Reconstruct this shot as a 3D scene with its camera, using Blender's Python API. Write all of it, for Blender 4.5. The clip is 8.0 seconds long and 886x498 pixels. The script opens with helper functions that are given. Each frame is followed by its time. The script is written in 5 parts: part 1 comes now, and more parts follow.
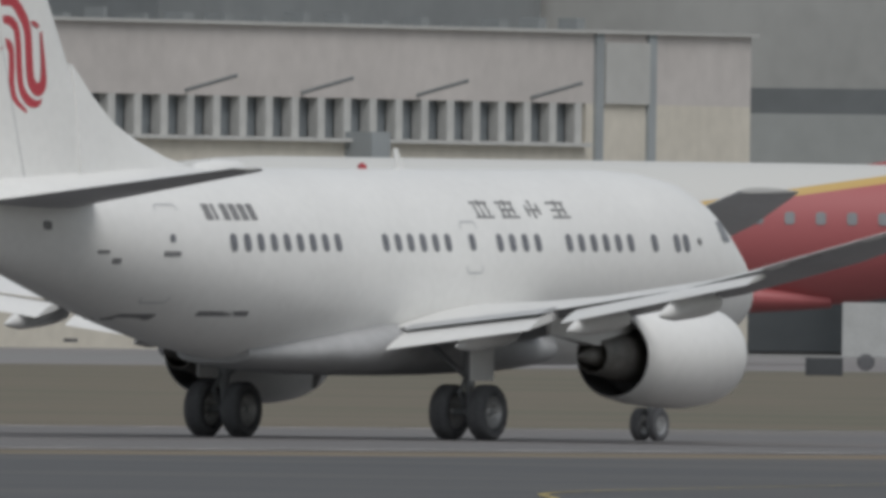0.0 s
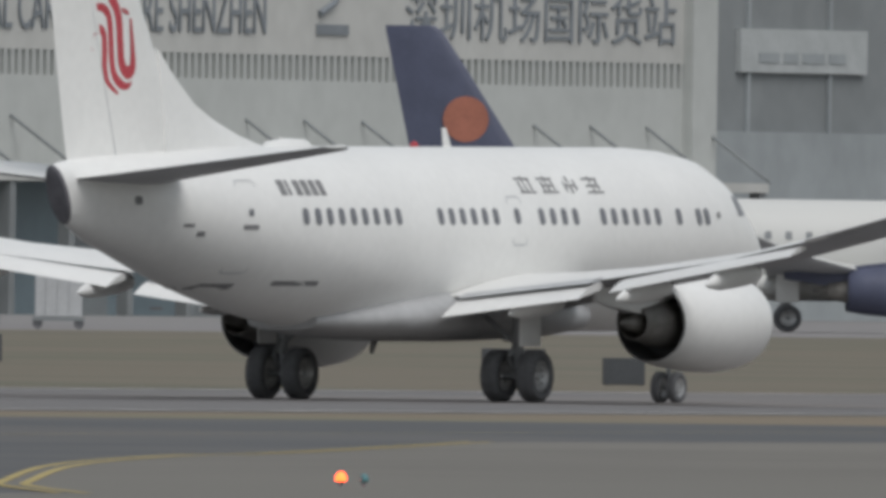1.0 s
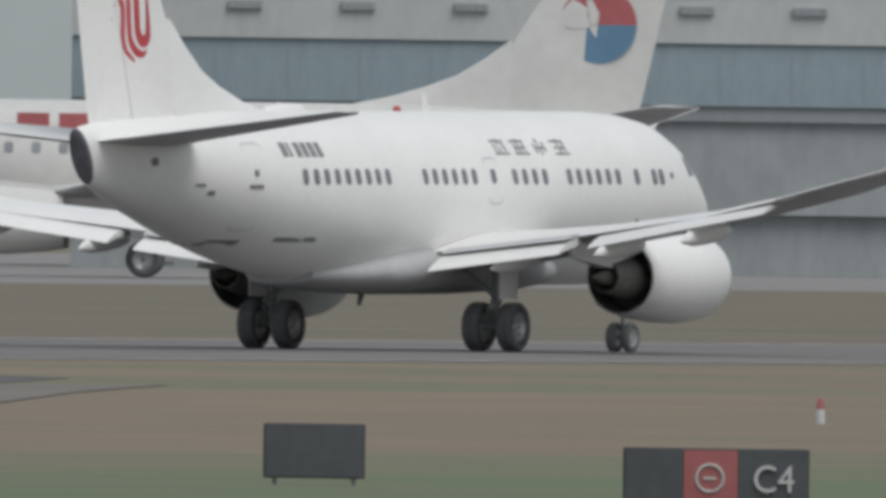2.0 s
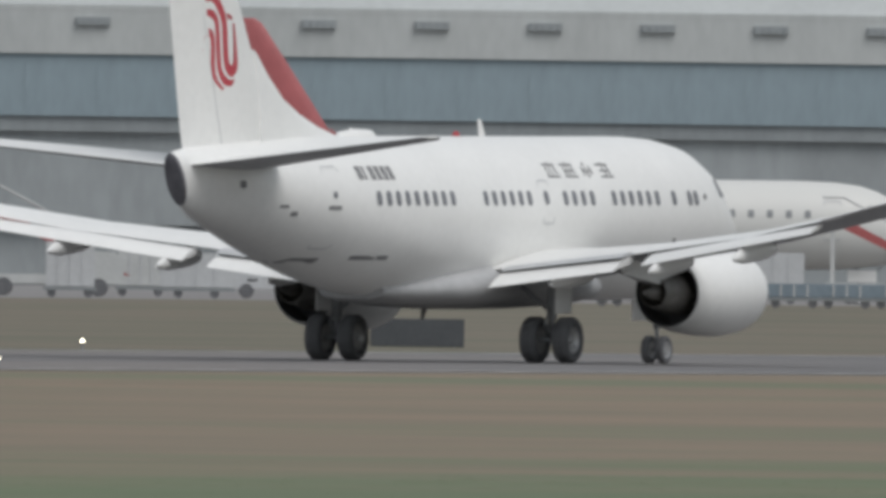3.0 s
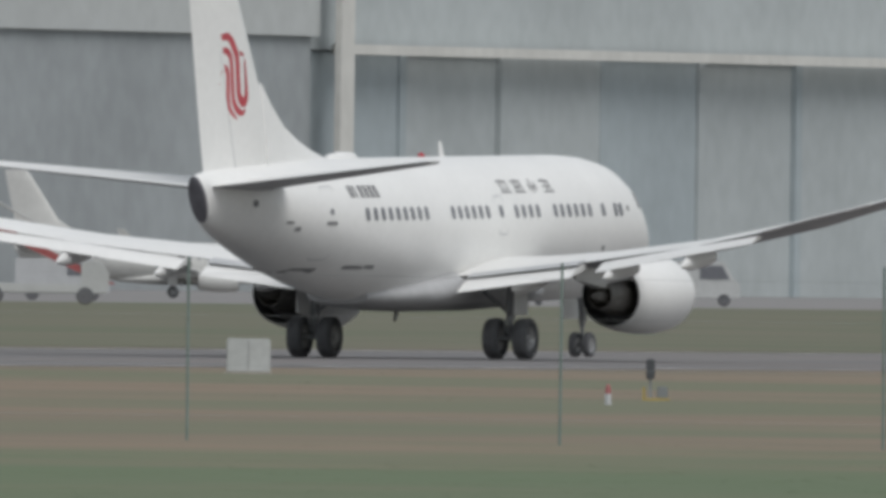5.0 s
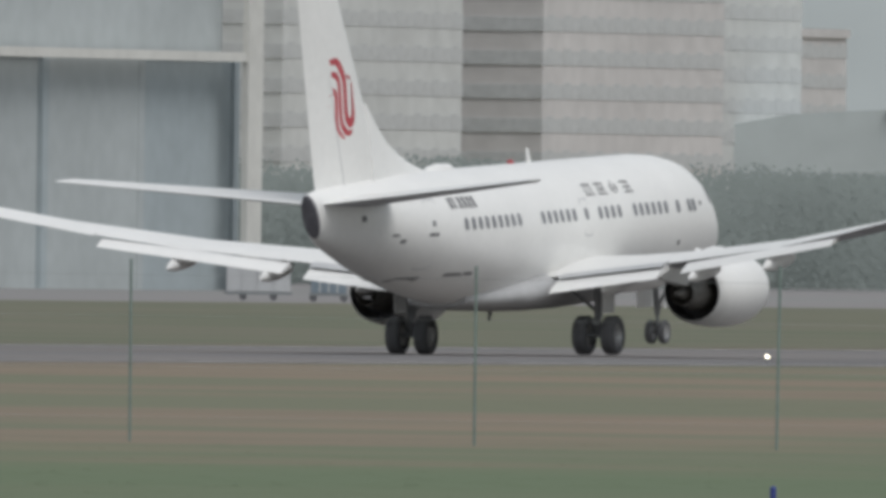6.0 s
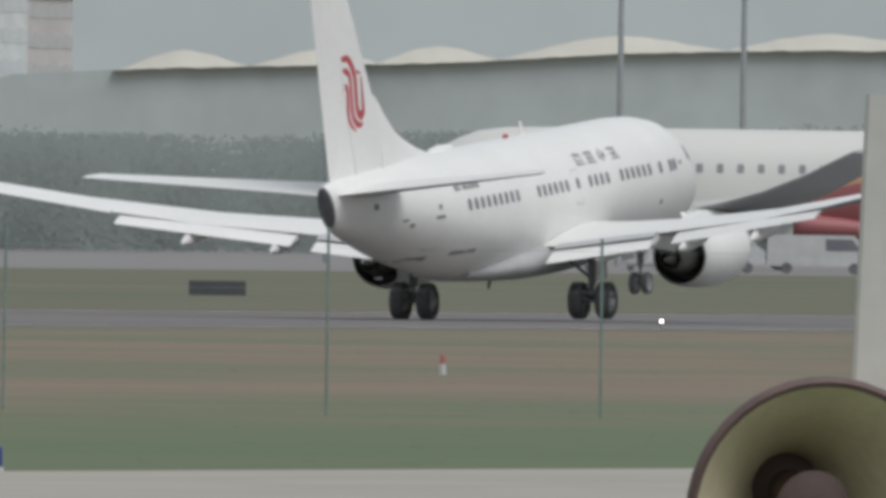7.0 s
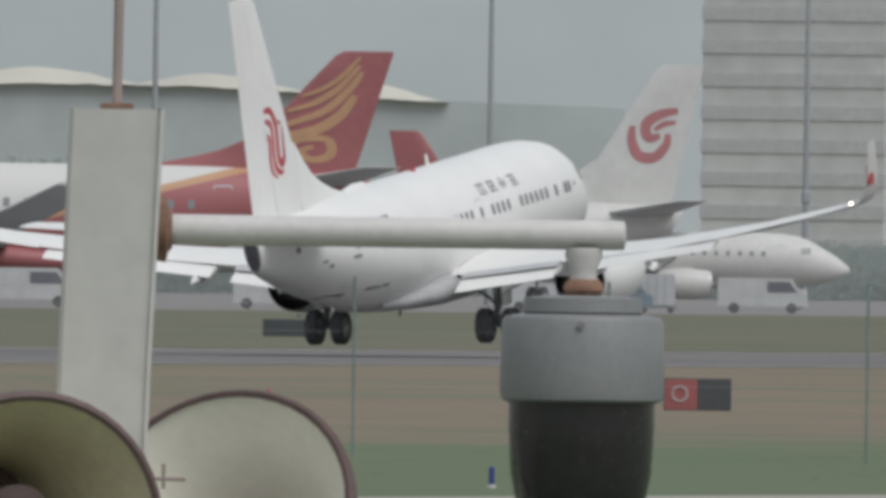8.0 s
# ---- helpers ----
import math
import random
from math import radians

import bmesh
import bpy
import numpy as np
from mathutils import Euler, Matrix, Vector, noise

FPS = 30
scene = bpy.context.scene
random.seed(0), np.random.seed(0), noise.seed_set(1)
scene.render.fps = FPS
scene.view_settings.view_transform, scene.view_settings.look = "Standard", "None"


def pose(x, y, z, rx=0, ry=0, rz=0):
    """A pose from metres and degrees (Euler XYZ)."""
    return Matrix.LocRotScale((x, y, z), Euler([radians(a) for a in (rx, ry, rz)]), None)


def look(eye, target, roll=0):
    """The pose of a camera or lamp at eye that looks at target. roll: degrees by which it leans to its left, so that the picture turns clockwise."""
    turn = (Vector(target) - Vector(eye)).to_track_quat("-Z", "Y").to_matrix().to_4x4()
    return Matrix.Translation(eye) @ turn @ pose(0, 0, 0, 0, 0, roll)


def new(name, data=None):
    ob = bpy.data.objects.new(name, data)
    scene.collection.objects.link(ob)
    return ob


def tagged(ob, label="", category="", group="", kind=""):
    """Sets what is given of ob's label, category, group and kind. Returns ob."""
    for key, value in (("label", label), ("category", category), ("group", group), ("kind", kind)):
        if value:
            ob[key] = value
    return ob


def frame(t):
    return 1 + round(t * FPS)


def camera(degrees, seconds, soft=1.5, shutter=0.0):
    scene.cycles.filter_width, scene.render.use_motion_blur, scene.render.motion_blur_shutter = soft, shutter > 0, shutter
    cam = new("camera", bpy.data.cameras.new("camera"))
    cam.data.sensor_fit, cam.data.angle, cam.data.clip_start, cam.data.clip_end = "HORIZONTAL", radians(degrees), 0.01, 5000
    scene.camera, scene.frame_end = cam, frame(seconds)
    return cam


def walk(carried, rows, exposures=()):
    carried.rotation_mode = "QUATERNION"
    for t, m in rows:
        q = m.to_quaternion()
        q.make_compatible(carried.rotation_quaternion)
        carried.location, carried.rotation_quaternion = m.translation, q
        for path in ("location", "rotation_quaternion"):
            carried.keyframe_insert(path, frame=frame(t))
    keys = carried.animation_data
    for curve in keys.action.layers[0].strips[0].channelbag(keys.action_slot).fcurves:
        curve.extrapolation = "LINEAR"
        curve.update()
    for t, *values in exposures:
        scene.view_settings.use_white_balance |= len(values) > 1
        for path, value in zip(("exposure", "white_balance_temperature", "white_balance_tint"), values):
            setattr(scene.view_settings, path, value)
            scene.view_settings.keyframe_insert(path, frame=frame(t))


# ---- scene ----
# The observer stands still at the airfield's edge and swings a very long lens along the runway.
# x runs along the runway in the direction of the take-off, y away from the observer, z up.
EYE = Vector((0, 0, 3.2))
ROLL = 0.8
cam = camera(1.2599, 8.0, soft=4.2)
AIM = [  # seconds, bearing from the x axis, elevation, in degrees
    (0.0, 29.5642, 0.0453), (0.3, 28.9554, 0.0273), (0.5, 28.6075, 0.0098), (0.6, 28.3968, 0.0135),
    (0.8, 28.0615, -0.0112), (1.0, 27.7344, 0.0039), (1.2, 27.3955, 0.0027), (2.3, 25.4999, -0.0368),
    (2.5, 25.2172, -0.0104), (2.8, 24.7501, -0.0243), (3.0, 24.4702, -0.0286), (3.1, 24.3462, -0.0358),
    (3.3, 24.0689, -0.0538), (3.5, 23.7420, -0.0579), (3.8, 23.2852, -0.0526), (4.0, 22.9724, -0.0431),
    (4.1, 22.8489, -0.0418), (4.2, 22.7132, -0.0239), (5.3, 21.3344, -0.0498), (5.5, 21.1411, -0.0683),
    (5.9, 20.7047, -0.0229), (6.0, 20.5882, -0.0096), (6.5, 19.9742, -0.0494), (6.8, 19.6568, -0.0323),
    (7.0, 19.4870, -0.0510), (7.2, 19.2640, -0.0203), (7.5, 18.8693, -0.0076), (7.7, 18.6246, -0.0065),
    (8.0, 18.3557, 0.0115),
]


def aim(t, bearing, lift):
    b, e = radians(bearing), radians(lift)
    way = Vector((math.cos(b) * math.cos(e), math.sin(b) * math.cos(e), math.sin(e)))
    # the eye sinks by three centimetres towards the end
    eye = EYE + Vector((0, 0, float(np.interp(t, [0, 7.2, 7.5, 7.7, 8.0], [0.03, 0.03, 0.025, 0.014, 0.0]))))
    return look(eye, eye + way * 1000, ROLL)


walk(cam, [(t, aim(t, b, e)) for t, b, e in AIM], exposures=[(0, -0.22), (0.6, -0.14), (1.1, 0.0), (2.5, 0.06), (8, 0.06)])

# ---- light: a bright, hazy overcast day ----
world = bpy.data.worlds.new("hazy_sky")
scene.world = world
world.use_nodes = True
wn = world.node_tree.nodes
sky = wn.new("ShaderNodeTexSky")
sky.sky_type, sky.sun_disc = "NISHITA", False
sky.sun_elevation, sky.sun_rotation = radians(55), radians(211)
sky.air_density, sky.dust_density, sky.ozone_density = 1.2, 2.0, 1.0
cover = wn.new("ShaderNodeMix")  # the cloud cover evens out the blue
cover.data_type = "RGBA"
cover.inputs[0].default_value = 0.7
cover.inputs[7].default_value = (5.45, 5.65, 5.68, 1)
world.node_tree.links.new(sky.outputs[0], cover.inputs[6])
world.node_tree.links.new(cover.outputs[2], wn["Background"].inputs[0])
wn["Background"].inputs[1].default_value = 0.095
sun = new("sun", bpy.data.lights.new("sun", "SUN"))
sun.data.energy, sun.data.angle, sun.data.color = 1.6, radians(40), (1.0, 0.985, 0.975)
sun.matrix_world = look((0, 0, 100), (36, 60, 0))


# ---- materials ----
def mat(name, colour, rough=0.6, metal=0.0, vary=0.12, scale=1.0, bump=0.0, fine=8.0, second=None, gloss=0.5):
    """A procedural surface: colour broken up at two scales, uneven roughness, fine relief."""
    m = bpy.data.materials.new(name)
    m.use_nodes = True
    n, l = m.node_tree.nodes, m.node_tree.links
    b = n["Principled BSDF"]
    co = n.new("ShaderNodeTexCoord")
    big, small = n.new("ShaderNodeTexNoise"), n.new("ShaderNodeTexNoise")
    big.inputs["Scale"].default_value, small.inputs["Scale"].default_value = scale, scale * fine
    big.inputs["Detail"].default_value, small.inputs["Detail"].default_value = 4, 6
    for t in (big, small):
        l.new(co.outputs["Object"], t.inputs["Vector"])
    mix = n.new("ShaderNodeMath")
    mix.operation = "MULTIPLY_ADD"
    mix.inputs[1].default_value = 0.6
    half = n.new("ShaderNodeMath")
    half.operation, half.inputs[1].default_value = "MULTIPLY", 0.4
    l.new(small.outputs["Fac"], half.inputs[0])
    l.new(big.outputs["Fac"], mix.inputs[0])
    l.new(half.outputs[0], mix.inputs[2])
    ramp = n.new("ShaderNodeValToRGB")
    c = Vector(colour)
    other = Vector(second) if second else c * (1 - vary)
    ramp.color_ramp.elements[0].position, ramp.color_ramp.elements[1].position = 0.36, 0.64
    ramp.color_ramp.elements[0].color = (*other, 1)
    ramp.color_ramp.elements[1].color = (*(c * (1 + (0 if second else vary * 0.5))), 1)
    l.new(mix.outputs[0], ramp.inputs[0])
    l.new(ramp.outputs[0], b.inputs["Base Color"])
    rr = n.new("ShaderNodeMapRange")
    rr.inputs[3].default_value, rr.inputs[4].default_value = max(0.02, rough - 0.08), min(1, rough + 0.08)
    l.new(small.outputs["Fac"], rr.inputs[0])
    l.new(rr.outputs[0], b.inputs["Roughness"])
    b.inputs["Metallic"].default_value = metal
    b.inputs["Specular IOR Level"].default_value = gloss
    if bump:
        bp = n.new("ShaderNodeBump")
        bp.inputs["Distance"].default_value = bump
        l.new(small.outputs["Fac"], bp.inputs["Height"])
        l.new(bp.outputs[0], b.inputs["Normal"])
    return m


def glow(name, colour, power):
    m = mat(name, colour, 0.4)
    b = m.node_tree.nodes["Principled BSDF"]
    b.inputs["Emission Color"].default_value = (*colour, 1)
    b.inputs["Emission Strength"].default_value = power
    return m


WHITE = mat("white_aircraft_paint", (0.80, 0.80, 0.785), 0.35, vary=0.06, scale=0.35, fine=14)
GREYP = mat("light_grey_aircraft_paint", (0.50, 0.51, 0.52), 0.4, vary=0.1, scale=0.8)
DARKP = mat("seam_grey", (0.22, 0.22, 0.225), 0.6, scale=3)
RED = mat("red_paint", (0.48, 0.05, 0.07), 0.4, vary=0.1)
MAROON = mat("dark_red_paint", (0.42, 0.045, 0.06), 0.4, vary=0.12, scale=0.5)
ORANGE = mat("orange_red_paint", (0.5, 0.09, 0.04), 0.4)
# tyre black raised in its colour to stand for haze
RUBBER = mat("dusty_tyre_rubber", (0.145, 0.147, 0.155), 0.85, vary=0.3, scale=3, bump=0.004)
RIM = mat("dull_aluminium", (0.52, 0.52, 0.52), 0.45, 0.7, scale=4)
STEEL = mat("grey_landing_gear_steel", (0.30, 0.31, 0.32), 0.5, 0.3, scale=4)
HOT = mat("heat_stained_nozzle_metal", (0.24, 0.23, 0.215), 0.55, 0.3, vary=0.35, scale=2)
# openings and exhaust end, their darks lifted for haze too
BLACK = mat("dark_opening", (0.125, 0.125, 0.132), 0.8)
DARKEND = mat("sooty_exhaust", (0.15, 0.148, 0.165), 0.8, vary=0.3, scale=3)
# grey wing paint, darkened on the undersides to carry their shade
UNDER = mat("grey_wing_underside", (0.37, 0.375, 0.39), 0.5, vary=0.15, scale=0.8)
BELLY = mat("grey_belly_paint", (0.44, 0.445, 0.45), 0.45, vary=0.15, scale=0.6)
GLASS = mat("dark_cabin_glass", (0.16, 0.165, 0.185), 0.3)

# liveries and windows of the parked airliners, distance haze put into their colours
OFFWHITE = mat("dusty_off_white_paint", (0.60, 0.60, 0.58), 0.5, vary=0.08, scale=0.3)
HAZERED = mat("faded_red_livery", (0.40, 0.11, 0.115), 0.5, vary=0.12, scale=0.4)
HAZEGOLD = mat("faded_gold_livery", (0.56, 0.38, 0.13), 0.5, vary=0.1)
HAZENAVY = mat("faded_navy_livery", (0.085, 0.095, 0.15), 0.5, vary=0.15)
HAZEBLUE = mat("faded_blue_livery", (0.11, 0.22, 0.34), 0.5)
HAZETEAL = mat("faded_turquoise_livery", (0.22, 0.38, 0.43), 0.5)
HAZEORANGE = mat("faded_orange_livery", (0.40, 0.15, 0.10), 0.5, vary=0.2)
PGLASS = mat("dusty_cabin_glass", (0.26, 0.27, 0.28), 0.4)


# ---- mesh kit ----
def mesh_from(name, bm, material, smooth=False, angle=40):
    me = bpy.data.meshes.new(name)
    bmesh.ops.recalc_face_normals(bm, faces=bm.faces[:])
    bm.to_mesh(me)
    bm.free()
    for m in material if isinstance(material, (list, tuple)) else [material]:
        me.materials.append(m)
    if smooth:
        me.polygons.foreach_set("use_smooth", [True] * len(me.polygons))
        me.set_sharp_from_angle(angle=radians(angle))
    return me


def part(name, bm, material, parent, label="", smooth=False, m=None, angle=40):
    ob = new(name, mesh_from(name, bm, material, smooth, angle))
    ob.parent = parent
    if m is not None:
        ob.matrix_basis = m
    if label:
        tagged(ob, label)
    return ob


def again(ob, m, parent=None):
    """A sister of a part, on the same mesh."""
    o = new(ob.name.split(".")[0], ob.data)
    o.parent = parent or ob.parent
    o.matrix_basis = m
    return o


def box(bm, x0, x1, y0, y1, z0, z1, bevel=0.0, index=0, m=None):
    r = bmesh.ops.create_cube(bm, size=1)
    vs = r["verts"]
    for v in vs:
        v.co = Vector(((x0 + x1) / 2 + v.co.x * (x1 - x0), (y0 + y1) / 2 + v.co.y * (y1 - y0), (z0 + z1) / 2 + v.co.z * (z1 - z0)))
        if m is not None:
            v.co = m @ v.co
    fs = {f for v in vs for f in v.link_faces}
    for f in fs:
        f.material_index = index
    if bevel:
        bmesh.ops.bevel(bm, geom=list({e for f in fs for e in f.edges}), offset=bevel, segments=2, affect="EDGES")
    return bm


def boxes(*specs, bevel=0.0):
    bm = bmesh.new()
    for s in specs:
        box(bm, *s, bevel=bevel)
    return bm


def loft(rings, cap0=True, cap1=True, bm=None, closed=True):
    """Skin from ring to ring; every ring has the same number of points."""
    bm = bm or bmesh.new()
    rows = [[bm.verts.new(p) for p in r] for r in rings]
    n = len(rows[0])
    for a, b in zip(rows, rows[1:]):
        for i in range(n if closed else n - 1):
            j = (i + 1) % n
            try:
                bm.faces.new((a[i], a[j], b[j], b[i]))
            except ValueError:
                pass
    if cap0:
        bm.faces.new(rows[0][::-1])
    if cap1:
        bm.faces.new(rows[-1])
    return bm


def circle(c, r, axis="x", n=24, squash=1.0):
    out = []
    for i in range(n):
        a = 2 * math.pi * i / n
        u, v = r * math.cos(a), r * math.sin(a) * squash
        out.append(Vector(c) + (Vector((0, u, v)) if axis == "x" else Vector((u, 0, v)) if axis == "y" else Vector((u, v, 0))))
    return out


def lathe(profile, axis="x", n=28, bm=None, cap=False, at=(0, 0, 0)):
    """profile: (place along the axis, radius)."""
    rings = []
    for s, r in profile:
        c = Vector(at) + (Vector((s, 0, 0)) if axis == "x" else Vector((0, s, 0)) if axis == "y" else Vector((0, 0, s)))
        rings.append(circle(c, max(r, 1e-4), axis, n))
    return loft(rings, cap, cap, bm)


def tube(points, r, n=8, bm=None):
    bm = bm or bmesh.new()
    pts = [Vector(p) for p in points]
    rings = []
    for i, p in enumerate(pts):
        d = (pts[min(i + 1, len(pts) - 1)] - pts[max(i - 1, 0)]).normalized()
        a = d.cross(Vector((0.12, 0.31, 0.94))).normalized()
        b = d.cross(a)
        rr = r[i] if isinstance(r, (list, tuple)) else r
        rings.append([p + rr * (math.cos(2 * math.pi * k / n) * a + math.sin(2 * math.pi * k / n) * b) for k in range(n)])
    return loft(rings, True, True, bm)


def slab(outline, normal, thick, bm=None, index=0):
    """A flat plate: an outline of 3D points, given thickness along the normal."""
    bm = bm or bmesh.new()
    t = Vector(normal) * thick
    a = [bm.verts.new(Vector(p)) for p in outline]
    b = [bm.verts.new(Vector(p) + t) for p in outline]
    n = len(a)
    for f in [bm.faces.new(a[::-1]), bm.faces.new(b)] + [bm.faces.new((a[i], a[(i + 1) % n], b[(i + 1) % n], b[i])) for i in range(n)]:
        f.material_index = index
    return bm


def thing(name, label, category, group="", kind="", at=None):
    ob = tagged(new(name), label, category, group, kind)
    if at is not None:
        ob.matrix_basis = at
    return ob


def site(bearing, perp):
    """The place on the ground at that bearing from the observer and that distance from the runway's parallel through him."""
    return Vector((perp / math.tan(radians(bearing)), perp, 0))


def bars(word_widths, height, depth, gap=0.3):
    """Writing that cannot be read: plain bars in a row along x, upright in z."""
    bm, x = bmesh.new(), 0.0
    for w in word_widths:
        box(bm, x, x + w, -depth, 0, 0, height)
        x += w + gap
    return bm


# ---- the airliners ----
# In an airliner's own space x points forward, y to its left, z up from the ground; x = 0 at the main wheels.
FUSE = [  # distance from the nose, height of the middle, half height, half width
    (0.0, 2.83, 0.03, 0.03), (0.12, 2.84, 0.26, 0.26), (0.4, 2.87, 0.48, 0.48), (0.9, 2.95, 0.80, 0.78), (1.5, 3.05, 1.08, 1.04), (2.0, 3.14, 1.27, 1.22),
    (2.5, 3.24, 1.48, 1.38), (3.1, 3.35, 1.68, 1.54), (3.9, 3.43, 1.86, 1.70), (5.0, 3.46, 1.97, 1.83), (6.2, 3.47, 2.0, 1.88), (12.0, 3.47, 2.0, 1.88),
    (19.5, 3.47, 2.0, 1.88), (21.5, 3.52, 1.95, 1.87), (23.5, 3.64, 1.82, 1.80), (25.5, 3.82, 1.62, 1.66), (27.5, 4.02, 1.36, 1.42), (29.0, 4.19, 1.14, 1.15),
    (30.3, 4.30, 0.97, 0.84), (31.2, 4.37, 0.81, 0.53), (31.7, 4.41, 0.70, 0.34), (32.0, 4.42, 0.62, 0.24)]
NOSE = 16.45


def fuse_at(x):
    s = NOSE - x
    for a, b in zip(FUSE, FUSE[1:]):
        if s <= b[0]:
            k = (s - a[0]) / (b[0] - a[0])
            return [a[i] + k * (b[i] - a[i]) for i in (1, 2, 3)]
    return list(FUSE[-1][1:])


def on_skin(x, z, side=-1, off=0.0):
    """The place on the fuselage's skin at that length and height, and its outward normal."""
    zc, hh, hw = fuse_at(x)
    k = max(-0.999, min(0.999, (z - zc) / hh))
    y = hw * math.sqrt(1 - k * k)
    n = Vector((0, side * y / hw ** 2, (z - zc) / hh ** 2)).normalized()
    return Vector((x, side * y, z)) + n * off, n


def skin_patch(x0, x1, z0, z1, off, side=-1, corner=0.08, bm=None, thick=0.012, nx=6):
    """A rounded panel that follows the skin."""
    bm = bm or bmesh.new()
    pts = []
    cs = [(x0 + corner, z0 + corner, 180), (x1 - corner, z0 + corner, 270), (x1 - corner, z1 - corner, 0), (x0 + corner, z1 - corner, 90)]
    for cx, cz, a0 in cs:
        for k in range(4):
            a = radians(a0 + 30 * k)
            pts.append((cx + corner * math.cos(a), cz + corner * math.sin(a)))
    top = [bm.verts.new(on_skin(x, z, side, off)[0]) for x, z in pts]
    low = [bm.verts.new(on_skin(x, z, side, off - thick)[0]) for x, z in pts]
    n = len(pts)
    bm.faces.new(top)
    for i in range(n):
        bm.faces.new((top[i], top[(i + 1) % n], low[(i + 1) % n], low[i]))
    return bm


def skin_frame(x0, x1, z0, z1, w, off, side=-1, corner=0.12):
    """The seam round a door: a narrow closed band on the skin."""
    bm = bmesh.new()

    def ring(d, o):
        pts = []
        r = max(0.02, corner - d)
        for cx, cz, a0 in [(x0 + d + r, z0 + d + r, 180), (x1 - d - r, z0 + d + r, 270), (x1 - d - r, z1 - d - r, 0), (x0 + d + r, z1 - d - r, 90)]:
            for k in range(4):
                a = radians(a0 + 30 * k)
                pts.append(on_skin(cx + r * math.cos(a), cz + r * math.sin(a), side, o)[0])
        return pts
    # extra points along the upright sides keep the band on the curved skin
    a, b = ring(0, off), ring(w, off)
    va, vb = [bm.verts.new(p) for p in a], [bm.verts.new(p) for p in b]
    n = len(va)
    for i in range(n):
        bm.faces.new((va[i], va[(i + 1) % n], vb[(i + 1) % n], vb[i]))
    return bm


def fuselage_mesh(n=48):
    # a smooth skin: the stations are joined by a gentle curve
    rings, st = [], []
    for a, b in zip(FUSE, FUSE[1:]):
        k = max(1, int((b[0] - a[0]) / 0.7))
        st += [NOSE - (a[0] + (b[0] - a[0]) * i / k) for i in range(k)]
    st.append(NOSE - FUSE[-1][0])
    sm = {}
    for x in st:
        w = 0.5 if NOSE - x > 4 else 0.15
        v = [fuse_at(min(NOSE, max(NOSE - 32.0, x + d))) for d in (-w, 0, w)]
        sm[x] = [sum(q) / 3 for q in zip(*v)] if 0.3 < NOSE - x < 31.6 else fuse_at(x)
    for x in st:
        zc, hh, hw = sm[x]
        lean = 0.5 * max(0.0, min(1.0, (NOSE - x - 30.0) / 2.0))  # the end of the cone is cut on a slant
        rings.append([Vector((x - lean * hh * math.sin(2 * math.pi * i / n), hw * math.cos(2 * math.pi * i / n), zc + hh * math.sin(2 * math.pi * i / n))) for i in range(n)])
    return loft(rings, True, True)


def airfoil(x_le, x_te, y, z, t, n=9, camber=0.02):
    """A closed wing section in the x-z plane at y."""
    c = x_le - x_te
    up, lo = [], []
    for i in range(n + 1):
        u = 0.5 - 0.5 * math.cos(math.pi * i / n)
        th = t / 0.2 * (0.2969 * math.sqrt(u) - 0.126 * u - 0.3516 * u * u + 0.2843 * u ** 3 - 0.1036 * u ** 4) * c
        cam_ = camber * c * 4 * u * (1 - u)
        up.append(Vector((x_le - u * c, y, z + cam_ + th)))
        lo.append(Vector((x_le - u * c, y, z + cam_ - th)))
    return up + lo[-2:0:-1]


def fin_mesh():
    #        z,    leading edge, trailing edge, thickness
    rows = [(4.9, -9.8, -15.12, 0.10), (5.6, -10.1, -15.32, 0.10), (6.6, -10.8, -15.55, 0.10), (8.7, -12.13, -16.0, 0.10), (10.6, -13.35, -16.4, 0.095), (12.2, -14.4, -16.75, 0.09), (12.45, -14.75, -16.77, 0.07)]
    rings = []
    for z, le, te, t in rows:
        sec = airfoil(le, te, 0, 0, t, camber=0)
        rings.append([Vector((p.x, p.z, z)) for p in sec])
    return loft(rings)


def dorsal_mesh():
    # the long fillet in front of the fin
    rows = [(-6.2, 5.4, 5.44), (-7.4, 5.3, 5.68), (-8.6, 5.2, 6.02), (-9.6, 5.1, 6.40), (-10.5, 5.0, 6.95), (-11.3, 5.0, 7.55)]
    rings = []
    for x, z0, z1 in rows:
        w = 0.05 + 0.035 * (-5.6 - x)
        rings.append([Vector((x, -w * 1.5, z0)), Vector((x, -w, (z0 + z1) / 2)), Vector((x, -w * 0.45, z1 - 0.05)), Vector((x, 0, z1)), Vector((x, w * 0.45, z1 - 0.05)), Vector((x, w, (z0 + z1) / 2)), Vector((x, w * 1.5, z0))])
    return loft(rings)


def stab_mesh(side):
    rings = [airfoil(-11.5, -15.35, side * 0.3, 4.77, 0.11, camber=0), airfoil(-12.15, -15.45, side * 1.2, 4.86, 0.10, camber=0), airfoil(-15.65, -17.1, side * 7.0, 5.47, 0.09, camber=0), airfoil(-16.1, -17.15, side * 7.17, 5.49, 0.05, camber=0)]
    return loft(rings)


# wing stations: distance out, leading edge, trailing edge, height of the chord, thickness
WING = [(1.2, 5.6, -0.9, 2.21, 0.13), (1.9, 4.9, -0.9, 2.27, 0.13), (3.6, 3.7, -0.95, 2.44, 0.125), (5.6, 2.45, -1.05, 2.68, 0.12), (9.0, 0.75, -2.1, 3.11, 0.115), (12.6, -1.05, -3.4, 3.76, 0.11), (15.6, -2.6, -4.4, 4.46, 0.10), (16.3, -3.05, -4.65, 4.66, 0.09)]


